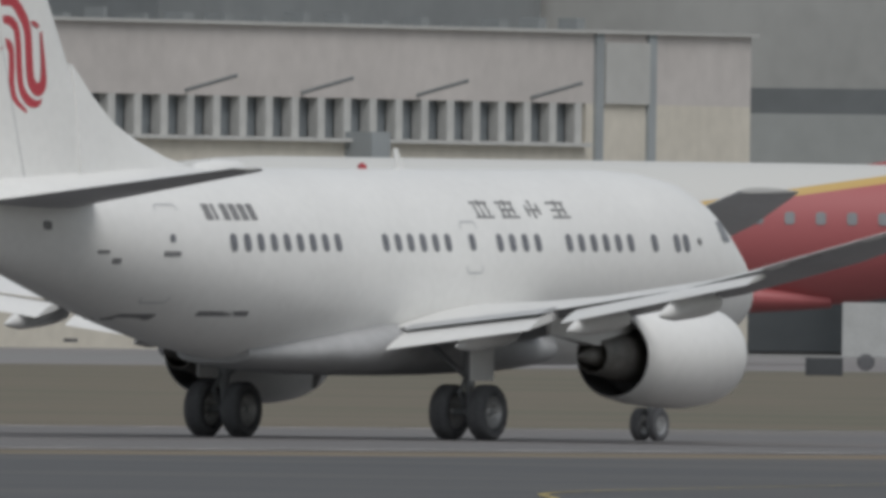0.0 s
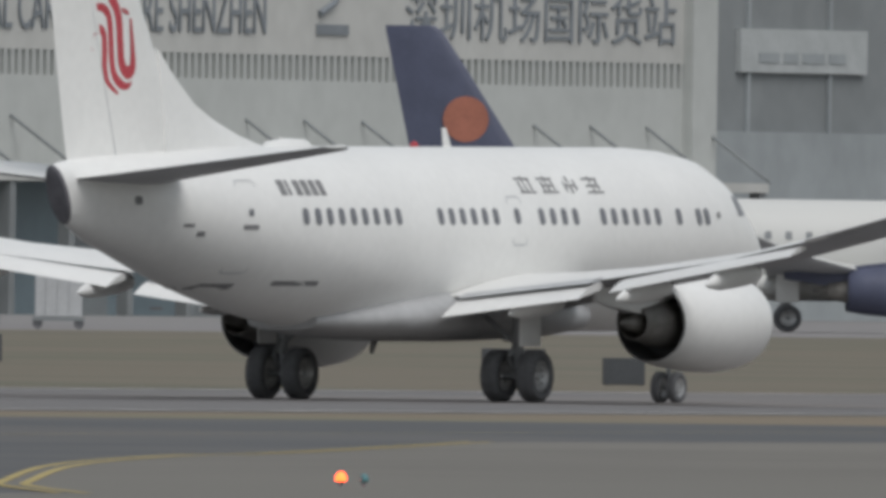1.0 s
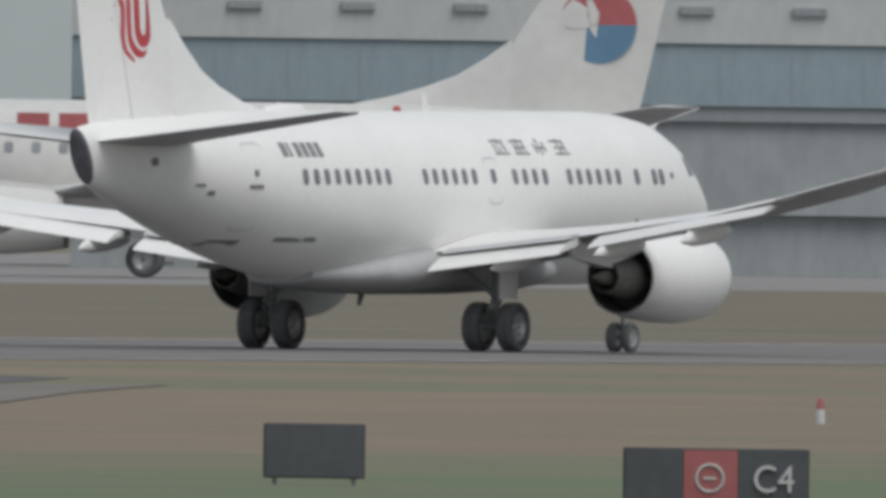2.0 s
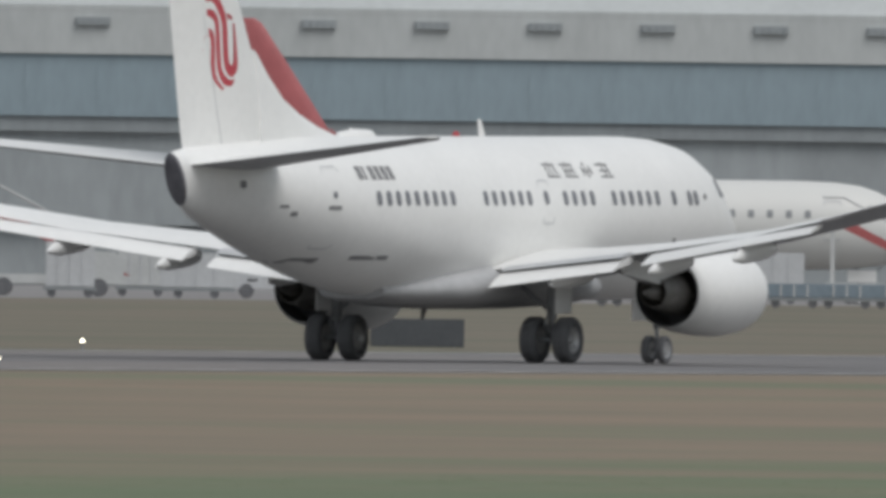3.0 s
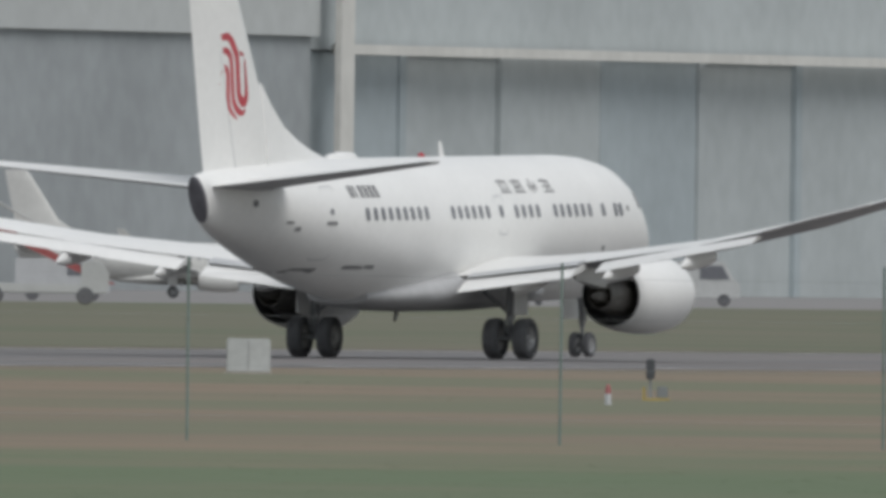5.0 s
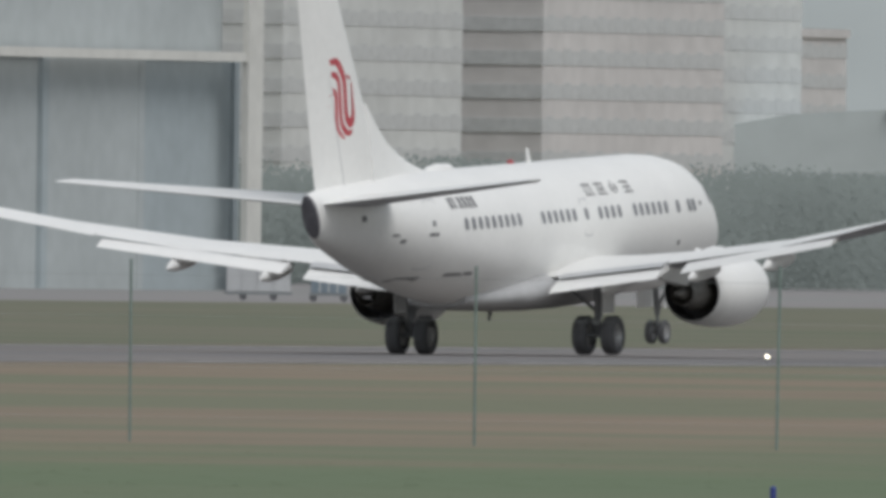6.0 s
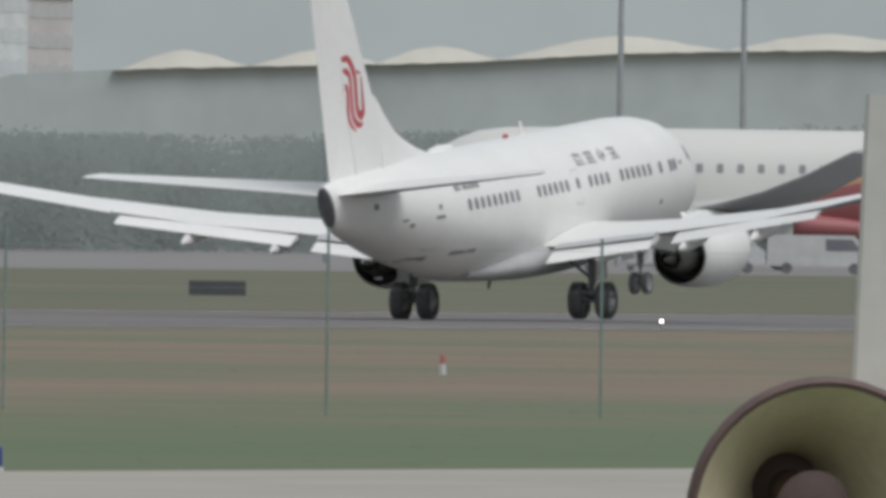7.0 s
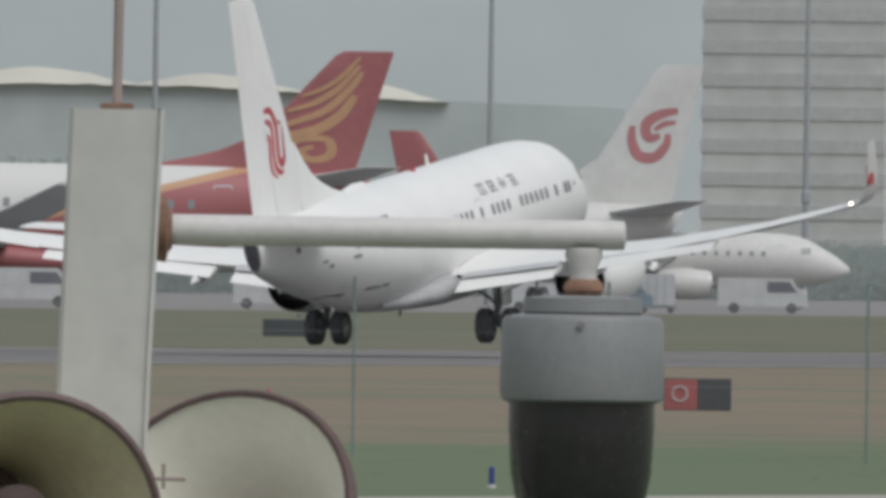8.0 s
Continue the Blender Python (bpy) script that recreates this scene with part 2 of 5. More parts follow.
def wing_at(y):
    for a, b in zip(WING, WING[1:]):
        if y <= b[0]:
            k = (y - a[0]) / (b[0] - a[0])
            return [a[i] + k * (b[i] - a[i]) for i in range(5)]
    return list(WING[-1])


def wing_mesh(side):
    return loft([airfoil(le, te, side * y, z, t) for y, le, te, z, t in WING])


def winglet_mesh(side):
    rows = [(16.3, -3.05, -4.65, 4.66, 0.09), (16.6, -3.3, -4.75, 4.79, 0.08), (16.85, -3.6, -4.85, 5.08, 0.07), (17.05, -4.1, -5.15, 5.75, 0.06), (17.25, -4.9, -5.6, 6.75, 0.05)]
    rings = []
    for y, le, te, z, t in rows:
        flat = airfoil(le, te, 0, 0, t, camber=0)
        lean = min(1.0, (y - 16.3) / 0.5)
        rings.append([Vector((p.x, side * (y - p.z * lean), z + p.z * (1 - lean))) for p in flat])
    return loft(rings)


def flap_mesh(side, y0, y1, back0, back1, drop, deep):
    """A lowered trailing-edge flap between two stations, behind and under the wing's edge."""
    rings = []
    for y, chord in ((y0, back0), (y1, back1)):
        _, le, te, z, t = wing_at(y)
        sec = airfoil(0.25, -chord, 0, 0, 0.14, camber=0.03)
        m = pose(te, side * y, z - deep, 0, -drop, 0)
        rings.append([m @ p for p in sec])
    return loft(rings)


def fairing_mesh(side, y, length=2.6, back=1.15):
    """A canoe-shaped flap track fairing under the trailing edge."""
    _, le, te, z, t = wing_at(y)
    rings = []
    for k, r in ((0, 0.03), (0.08, 0.13), (0.25, 0.2), (0.5, 0.22), (0.75, 0.17), (0.92, 0.08), (1.0, 0.015)):
        x = te + length - back - k * length
        zz = z - 0.30 - 0.42 * max(0, k - 0.4)
        rings.append(circle((x, side * y, zz), r, "x", 14, 1.25))
    return loft(rings)


def wheel(parent, x, y, r, w, label="", name="wheel"):
    """A wheel that turns on its axle, y across."""
    hub = new(name)
    hub.parent = parent
    hub.matrix_basis = pose(x, y, r)
    s = w / 2
    part("tyre", lathe([(-s * 0.7, r * 0.58), (-s, r * 0.72), (-s * 0.96, r * 0.9), (-s * 0.7, r * 0.985), (-s * 0.3, r), (0, r * 0.985), (s * 0.3, r), (s * 0.7, r * 0.985), (s * 0.96, r * 0.9), (s, r * 0.72), (s * 0.7, r * 0.58)], "y", 28), RUBBER, hub, "black tyre", True)
    bm = lathe([(-s * 0.75, r * 0.6), (-s * 0.5, r * 0.5), (-s * 0.3, r * 0.2), (-s * 0.55, r * 0.12), (-s * 0.55, 0.0)], "y", 20)
    lathe([(s * 0.75, r * 0.6), (s * 0.5, r * 0.5), (s * 0.3, r * 0.2), (s * 0.55, r * 0.12), (s * 0.55, 0.0)], "y", 20, bm)
    for k in range(8):
        a = 2 * math.pi * k / 8
        for sd in (-1, 1):
            box(bm, -0.03, 0.03, sd * s * 0.52 - 0.02, sd * s * 0.52 + 0.02, r * 0.3, r * 0.42, m=Matrix.Rotation(a, 4, "Y"))
    part("rim", bm, RIM, hub, "dull metal rim", True)
    return hub


def engine(parent, side, material):
    """A turbofan under the wing: cowl, lip, fan nozzle, core and plug."""
    y, z = side * 4.83, 1.72
    core = new("engine")
    core.parent = parent
    core.matrix_basis = pose(0, y, z)
    cowl = lathe([(2.45, 0.83), (2.5, 0.87), (3.2, 0.98), (4.2, 1.06), (5.2, 1.08), (6.0, 1.01), (6.35, 0.93)], "x", 40)
    part("cowl", cowl, material, core, "white engine cowl", True)
    part("intake_lip", lathe([(6.35, 0.93), (6.48, 0.88), (6.5, 0.83), (6.4, 0.79), (6.0, 0.76), (5.4, 0.76)], "x", 40), RIM, core, "bare metal intake lip", True)
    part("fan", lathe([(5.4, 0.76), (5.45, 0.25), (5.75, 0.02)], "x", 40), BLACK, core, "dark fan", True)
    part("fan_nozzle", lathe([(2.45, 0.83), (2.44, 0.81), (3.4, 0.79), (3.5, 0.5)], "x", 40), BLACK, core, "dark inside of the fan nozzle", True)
    part("core_nozzle", lathe([(3.6, 0.55), (2.6, 0.52), (1.9, 0.40), (1.6, 0.36), (1.6, 0.34), (2.2, 0.34), (2.3, 0.2)], "x", 32), HOT, core, "heat-darkened core nozzle", True)
    part("plug", lathe([(2.3, 0.24), (1.7, 0.20), (1.2, 0.10), (0.95, 0.01)], "x", 20), HOT, core, "", True)
    pyl = bmesh.new()
    rings = []
    for x, zt, zb, w in ((5.6, 1.02, 0.95, 0.05), (4.6, 1.25, 0.8, 0.2), (3.2, 1.1, 0.6, 0.24), (1.6, 0.85, 0.2, 0.2), (-0.2, 0.75, 0.45, 0.05)):
        rings.append([Vector((x, -w, zb)), Vector((x, w, zb)), Vector((x, w * 0.8, zt)), Vector((x, -w * 0.8, zt))])
    part("pylon", loft(rings, bm=pyl), material, core, "", False)
    vane = slab([(5.6, side * 0.55 * -1, 0.86), (4.7, side * -0.55, 0.86), (4.75, side * -0.75, 1.18), (5.1, side * -0.75, 1.18)], (0, 1, 0), 0.02)
    part("strake", vane, material, core)
    return core


def main_gear(parent, side):
    g = new("main_gear")
    g.parent = parent
    g.matrix_basis = pose(0, side * 2.86, 0)
    bm = tube([(0, 0, 0.5), (0.02, 0, 1.1)], 0.075, 12)
    tube([(0.02, 0, 1.05), (0.1, 0, 2.5)], 0.125, 12, bm)
    tube([(0, -0.55, 0.565), (0, 0.55, 0.565)], 0.07, 10, bm)
    part("strut", bm, STEEL, g, "grey oleo strut", True)
    bm = tube([(0.05, -side * 0.05, 1.25), (0.1, -side * 1.35, 2.25)], 0.055, 8)
    part("side_brace", bm, STEEL, g, "", True)
    bm = tube([(-0.1, 0, 1.3), (-0.38, 0, 0.95), (-0.08, 0, 0.6)], 0.045, 8)
    part("torque_link", bm, STEEL, g, "", True)
    part("gear_door", boxes((-0.5, 0.45, side * 0.30, side * 0.34, 1.2, 2.45) if side > 0 else (-0.5, 0.45, -0.34, -0.30, 1.2, 2.45), bevel=0.012), WHITE, g, "white strut door")
    return [wheel(g, 0, sd * 0.43, 0.565, 0.42, name="wheel") for sd in (-1, 1)]


def nose_gear(parent):
    g = new("nose_gear")
    g.parent = parent
    g.matrix_basis = pose(12.6, 0, -0.10)
    bm = tube([(0, 0, 0.32), (0.0, 0, 0.9)], 0.05, 12)
    tube([(0.0, 0, 0.85), (-0.15, 0, 1.75)], 0.085, 12, bm)
    tube([(0, -0.26, 0.345), (0, 0.26, 0.345)], 0.04, 8, bm)
    part("strut", bm, STEEL, g, "grey oleo strut", True)
    part("drag_brace", tube([(0.0, 0, 1.0), (1.0, 0, 1.75)], 0.045, 8), STEEL, g, "", True)
    part("taxi_light", lathe([(-0.1, 0.03), (-0.06, 0.09), (0, 0.1), (0.01, 0.09)], "x", 14, at=(0.12, 0, 1.05), cap=True), RIM, g, "", True)
    for s in (-1, 1):
        part("gear_door", boxes((-0.55, 0.75, s * 0.42 - 0.015, s * 0.42 + 0.015, 1.05, 1.6), bevel=0.01), WHITE, g, "white nose gear door", m=pose(0, 0, 0, 0, 0, 0))
    return [wheel(g, 0, s * 0.2, 0.345, 0.2) for s in (-1, 1)]


def grey_below(ob, material):
    """Downward faces of wings and tailplane: grey paint with shade put into it."""
    ob.data.materials.append(material)
    for p in ob.data.polygons:
        if p.normal.z < -0.15:
            p.material_index = 1


def basic_airliner(plane, body, fin, stab, tail=None, nacelle=None, winglets=True):
    """Body, wings, tail and engines that the airliners share."""
    part("fuselage", fuselage_mesh(), body, plane, "", True, angle=60)
    part("fin", fin_mesh(), fin, plane, "", True)
    part("dorsal_fin", dorsal_mesh(), tail or fin, plane, "", True)
    part("wing_fairing", belly_mesh(), body, plane, "", True)
    for s in (-1, 1):
        grey_below(part("stabilizer", stab_mesh(s), stab, plane, "", True), UNDER)
        grey_below(part("wing", wing_mesh(s), stab, plane, "", True), UNDER)
        if winglets:
            part("winglet", winglet_mesh(s), stab, plane, "", True)
        engine(plane, s, nacelle or body)
    return plane


def belly_mesh():
    """The bulge under the wing's root, faired into the fuselage."""
    rings = []
    for x, hw, zt, zb in ((7.2, 0.9, 2.1, 1.55), (6.2, 1.4, 2.2, 1.44), (4.5, 1.85, 2.35, 1.33), (1.5, 2.02, 2.45, 1.27), (-1.2, 2.04, 2.45, 1.28), (-2.6, 1.86, 2.3, 1.34), (-4.2, 1.4, 2.1, 1.44), (-5.4, 0.85, 1.95, 1.54)):
        ring = []
        for i in range(20):
            a = 2 * math.pi * i / 20
            c, s_ = math.cos(a), math.sin(a)
            ring.append(Vector((x, hw * math.copysign(abs(c) ** 0.7, c), (zt + zb) / 2 + (zt - zb) / 2 * math.copysign(abs(s_) ** 0.8, s_))))
        rings.append(ring)
    return loft(rings)


def ribbon(bm, path, widths, put, thick=0.012):
    """A flat band with a curved course: path and widths in a plane, put(u, v) gives the place."""
    pts = [Vector((*p, 0)) for p in path]
    L, R = [], []
    for i, p in enumerate(pts):
        d = (pts[min(i + 1, len(pts) - 1)] - pts[max(i - 1, 0)]).normalized()
        nrm = Vector((-d.y, d.x, 0))
        L.append(p + nrm * widths[i] / 2)
        R.append(p - nrm * widths[i] / 2)
    top = [(bm.verts.new(put(a.x, a.y)), bm.verts.new(put(b.x, b.y))) for a, b in zip(L, R)]
    for a, b in zip(top, top[1:]):
        bm.faces.new((a[0], a[1], b[1], b[0]))


def smooth_path(ctrl, n=6):
    """Catmull-Rom through the given points."""
    out = []
    for i in range(len(ctrl) - 1):
        p0, p1, p2, p3 = (Vector(ctrl[max(0, min(len(ctrl) - 1, i + k))]) for k in (-1, 0, 1, 2))
        for j in range(n):
            t = j / n
            out.append(tuple(0.5 * ((2 * p1) + (p2 - p0) * t + (2 * p0 - 5 * p1 + 4 * p2 - p3) * t * t + (3 * p1 - p0 - 3 * p2 + p3) * t ** 3)))
    out.append(tuple(ctrl[-1]))
    return out


def fin_half(x, z):
    """Half the fin's thickness at a place on it."""
    le = -10.0 - 0.60 * (z - 5.6) - 0.02 * (z - 5.6)
    te = -15.2 - 0.18 * (z - 5.6)
    u = max(0.0, min(1.0, (le - x) / (le - te)))
    return 0.10 / 0.2 * (0.2969 * math.sqrt(u) - 0.126 * u - 0.3516 * u * u + 0.2843 * u ** 3 - 0.1036 * u ** 4) * (le - te)


def hero_airliner():
    plane = thing("airliner", "white twin-engine airliner with red fin emblem, taking off", "airliner")
    basic_airliner(plane, WHITE, WHITE, WHITE)
    for o in plane.children:
        if o.name.startswith("wing_fairing"):
            o.data.materials[0] = BELLY
            tagged(o, "grey belly fairing")
    # the dark oval end of the tail cone, with the exhaust pipe
    end = []
    for x, k in ((-15.40, 1.03), (-15.58, 1.01), (-15.63, 0.9), (-15.64, 0.5), (-15.645, 0.1)):
        ring_ = []
        for i in range(28):
            q = 2 * math.pi * i / 28
            ring_.append(Vector((x - 0.31 * k * math.sin(q), k * 0.245 * math.cos(q), 4.42 + k * 0.62 * math.sin(q))))
        end.append(ring_)
    part("exhaust", loft(end, False, True), DARKEND, plane, "dark oval exhaust end", True)
    # rudder seam and tail seams
    bm = bmesh.new()
    for s in (-1, 1):
        tube([(-13.3, s * (fin_half(-13.3, 5.3) + 0.006), 5.15), (-15.6, s * (fin_half(-15.6, 12) + 0.006), 12.1)], 0.015, 4, bm)
    part("rudder_seam", bm, GREYP, plane, "")
    # emblem: three red bands that curl, on both sides of the fin
    for s in (-1, 1):
        def put(u, v, s=s):
            x, z = -13.3 + u, 6.56 + v
            return Vector((x, s * (fin_half(x, z) + 0.015), z))
        for ctrl, w in ((((-1.43, 2.35), (-1.03, 2.21), (-0.56, 2.21), (-0.21, 1.95), (0.00, 1.62), (0.07, 1.07), (0.14, 0.65), (0.35, 0.46), (0.54, 0.51), (0.61, 0.68), (0.59, 1.07), (0.52, 1.61)), 0.27),
                        (((-1.25, 2.03), (-1.01, 1.87), (-0.66, 1.83), (-0.42, 1.67), (-0.33, 1.32), (-0.28, 0.83), (-0.19, 0.46), (0.07, 0.23), (0.38, 0.17), (0.54, 0.26)), 0.21),
                        (((-1.06, 0.92), (-1.13, 1.07), (-1.03, 1.31), (-0.80, 1.38), (-0.61, 1.28), (-0.56, 0.95), (-0.54, 0.52), (-0.38, 0.23), (0.00, 0.01)), 0.20),
                        (((0.14, 1.81), (0.45, 1.71)), 0.10)):
            bm = bmesh.new()
            p = smooth_path(ctrl)
            m = len(p)
            ribbon(bm, p, [w * min(1.0, 0.35 + 2.6 * i / m, 0.3 + 3.2 * (m - 1 - i) / m) for i in range(m)], put)
            part("emblem", bm, RED, plane, "red curling emblem on the fin")
    # cabin windows, in groups, and doors
    xs = [-7.61 + 0.51 * k for k in range(9)] + [-1.59 + 0.51 * k for k in range(6)] + [3.09 + 0.525 * k for k in range(4)]
    xs += [5.96 + 0.512 * k for k in range(6)] + [9.52, 10.48, 10.90]
    for s in (-1, 1):
        for x in xs:
            part("cabin_window", skin_patch(x - 0.12, x + 0.12, 3.80, 4.16, 0.012, s, 0.10), GLASS, plane)
        part("exit_window", skin_patch(1.84, 2.08, 3.82, 4.16, 0.012, s, 0.10), GLASS, plane)
        part("overwing_exit", skin_frame(1.62, 2.30, 3.35, 4.42, 0.035, 0.006, s), GREYP, plane, "grey outline of the overwing exit")
        part("aft_door", skin_frame(-10.15, -9.35, 2.75, 4.75, 0.03, 0.006, s), GREYP, plane, "grey outline of the aft door")
        part("door_window", skin_patch(-9.85, -9.68, 3.98, 4.14, 0.012, s, 0.06), GLASS, plane)
        part("door_latch", skin_patch(-10.05, -9.5, 3.70, 3.80, 0.012, s, 0.03), DARKP, plane)
        part("service_panel", skin_patch(-10.1, -9.3, 2.42, 2.54, 0.012, s, 0.03), DARKP, plane)
        part("cargo_door_marking", skin_patch(-8.2, -6.6, 2.50, 2.60, 0.012, s, 0.03), DARKP, plane)
        part("static_port", skin_patch(-11.6, -11.35, 3.55, 3.66, 0.012, s, 0.03), DARKP, plane)
        part("static_port", skin_patch(-12.1, -11.75, 3.75, 3.82, 0.012, s, 0.03), DARKP, plane)
        part("trim_port", skin_patch(-13.72, -13.5, 4.22, 4.40, 0.012, s, 0.06), DARKP, plane, "dark tailplane trim opening")
        part("sensor_fitting", skin_patch(11.45, 11.62, 3.95, 4.08, 0.012, s, 0.05), DARKP, plane)
        part("drain_mast", skin_patch(9.45, 9.6, 2.86, 3.0, 0.012, s, 0.04), DARKP, plane)
        part("access_panel", skin_patch(-11.3, -10.95, 1.98, 2.04, 0.012, s, 0.02), DARKP, plane)
        # registration and title stand as plain blocks
        for k, w in enumerate((0.26, 0.12, 0.24, 0.24, 0.24, 0.24)):
            x = -8.4 + 0.34 * k
            part("registration_block", skin_patch(x, x + w, 4.43, 4.75, 0.01, s, 0.03), DARKP, plane)
        for k in range(4):
            x = 2.5 + 1.05 * k
            g = new("title_character")
            g.parent = plane
            for a, b, c, d in ((0.0, 0.55, 0.40, 0.46), (0.05, 0.50, 0.20, 0.26), (0.0, 0.58, 0.0, 0.06), (0.24, 0.31, 0.0, 0.5), (0.06, 0.12, 0.05, 0.36), (0.44, 0.50, 0.1, 0.4)):
                if (k, a) not in ((0, 0.05), (2, 0.0), (3, 0.06)):
                    part("stroke", skin_patch(x + a * 1.25, x + b * 1.25, 4.48 + c * 0.72, 4.48 + d * 0.72, 0.01, s, 0.015), DARKP, g)
        # cockpit side window
        part("cockpit_window", skin_patch(12.9, 13.45, 4.0, 4.42, 0.012, s, 0.06), GLASS, plane)
        # flaps, a little lowered
        for y0, y1, b0, b1 in ((2.15, 5.4, 1.3, 1.05), (6.1, 11.2, 0.8, 0.55)):
            part("flap", flap_mesh(s, y0, y1, b0, b1, 14, 0.16), WHITE, plane, "white lowered flap", True)
        part("flap", flap_mesh(s, 2.15, 5.4, 0.55, 0.5, 6, 0.02), GREYP, plane, "grey spoiler edge", True)
        part("aileron", flap_mesh(s, 11.4, 14.9, 0.3, 0.2, 0, 0.0), WHITE, plane, "", True)
        for y in (3.75, 6.55, 9.1):
            part("flap_track_fairing", fairing_mesh(s, y), WHITE, plane, "white canoe fairing under the wing", True)
        part("winglet_mark", boxes((-4.95, -4.5, s * 17.0 - 0.06, s * 17.0 + 0.06, 5.35, 5.95), bevel=0.03), RED, plane, "red mark on the winglet")
        part("position_light", lathe([(-0.08, 0.02), (0, 0.06), (0.08, 0.02)], "x", 10, at=(-4.75, s * 16.35, 4.74)), glow("wingtip_light", (1.0, 0.92, 0.8), 3.0), plane, "white wingtip light", True)
    # aerials on the back and belly
    for x, h in ((2.3, 0.42), (-5.2, 0.2)):
        part("aerial", slab([(x, -0.015, 5.44), (x - 0.34, -0.015, 5.44), (x - 0.42, -0.015, 5.46 + h), (x - 0.26, -0.015, 5.46 + h)], (0, 1, 0), 0.03), WHITE, plane, "white blade aerial")
    part("aerial", slab([(-1.0, -0.015, 1.3), (-1.3, -0.015, 1.3), (-1.36, -0.015, 1.02), (-1.22, -0.015, 1.02)], (0, 1, 0), 0.03), DARKP, plane, "dark belly aerial")
    part("radome", lathe([(-1.5, 0.02), (-1.2, 0.16), (-0.4, 0.22), (0.4, 0.2), (0.9, 0.02)], "x", 16, at=(-4.9, 0, 5.42)), WHITE, plane, "white antenna housing", True)
    part("beacon", lathe([(0, 0.1), (0.08, 0.09), (0.13, 0.02)], "z", 12, at=(0.6, 0, 5.46)), MAROON, plane, "red beacon", True)
    wheels = []
    for s in (-1, 1):
        wheels += [(w, 0.565) for w in main_gear(plane, s)]
    wheels += [(w, 0.345) for w in nose_gear(plane)]
    return plane, wheels


# ---- the ground ----
def ground_noise_mat(name, a, b, c, scale, stretch=(1, 1, 1), rough=0.95, green=None):
    """Ground with three tones in drifts that lie along the runway, and fine grain."""
    m = mat(name, a, rough, second=b, scale=scale, bump=0.01, gloss=0.1)
    n, l = m.node_tree.nodes, m.node_tree.links
    co = next(x for x in n if x.type == "TEX_COORD")
    mp = n.new("ShaderNodeMapping")
    mp.inputs["Scale"].default_value = stretch
    l.new(co.outputs["Object"], mp.inputs["Vector"])
    for t in [x for x in n if x.type == "TEX_NOISE"]:
        l.new(mp.outputs[0], t.inputs["Vector"])
    third = n.new("ShaderNodeTexNoise")
    third.inputs["Scale"].default_value = scale * 0.45
    l.new(mp.outputs[0], third.inputs["Vector"])
    rp = n.new("ShaderNodeValToRGB")
    rp.color_ramp.elements[0].position, rp.color_ramp.elements[1].position = 0.48, 0.62
    l.new(third.outputs["Fac"], rp.inputs[0])
    mx = n.new("ShaderNodeMix")
    mx.data_type = "RGBA"
    ramp = next(x for x in n if x.type == "VALTORGB" and x is not rp)
    l.new(rp.outputs[0], mx.inputs[0])
    l.new(ramp.outputs[0], mx.inputs[6])
    mx.inputs[7].default_value = (*c, 1)
    last = mx
    if green:
        # lusher grass in a ragged belt between two distances from the observer's line
        tone, y0, y1 = green
        xyz = n.new("ShaderNodeSeparateXYZ")
        l.new(co.outputs["Object"], xyz.inputs[0])
        wob = n.new("ShaderNodeTexNoise")
        wob.inputs["Scale"].default_value, wob.inputs["Detail"].default_value = 0.06, 5
        l.new(co.outputs["Object"], wob.inputs["Vector"])
        add = n.new("ShaderNodeMath")
        add.operation, add.inputs[1].default_value = "MULTIPLY_ADD", 110.0
        l.new(wob.outputs["Fac"], add.inputs[0])
        l.new(xyz.outputs[1], add.inputs[2])
        rg = n.new("ShaderNodeMapRange")
        rg.interpolation_type = "SMOOTHSTEP"
        for k, v in zip((1, 2, 3, 4), (y0 + 55, y1 + 55, 0.85, 0.0)):
            rg.inputs[k].default_value = v
        l.new(add.outputs[0], rg.inputs[0])
        gm = n.new("ShaderNodeMix")
        gm.data_type = "RGBA"
        l.new(rg.outputs[0], gm.inputs[0])
        l.new(mx.outputs[2], gm.inputs[6])
        gm.inputs[7].default_value = (*tone, 1)
        last = gm
    l.new(last.outputs[2], n["Principled BSDF"].inputs["Base Color"])
    return m


DRYGRASS = ground_noise_mat("dry_airfield_grass", (0.242, 0.192, 0.147), (0.188, 0.166, 0.126), (0.168, 0.174, 0.122), 0.05, green=((0.128, 0.170, 0.104), 195, 245))
ASPHALT = ground_noise_mat("grey_runway_asphalt", (0.185, 0.180, 0.178), (0.158, 0.154, 0.157), (0.198, 0.184, 0.178), 0.10, (0.5, 1, 1), 0.8)
DARKASPH = ground_noise_mat("dark_taxiway_asphalt", (0.116, 0.118, 0.121), (0.098, 0.102, 0.107), (0.130, 0.128, 0.127), 0.12, (1, 1, 1), 0.8)
CONCRETE = ground_noise_mat("pale_concrete", (0.41, 0.385, 0.34), (0.34, 0.32, 0.285), (0.38, 0.355, 0.32), 0.05, (0.5, 1, 1), 0.85)
LINE = mat("worn_white_marking", (0.58, 0.57, 0.55), 0.8, vary=0.5, scale=0.6)
YELLOW = mat("worn_yellow_marking", (0.42, 0.33, 0.12), 0.8, vary=0.25, scale=0.6)


def sheet(name, outline, z, material, label, kind="structure", category=""):
    bm = bmesh.new()
    bm.faces.new([bm.verts.new((x, y, z)) for x, y in outline])
    return tagged(new(name, mesh_from(name, bm, material)), label, category or name, kind=kind)


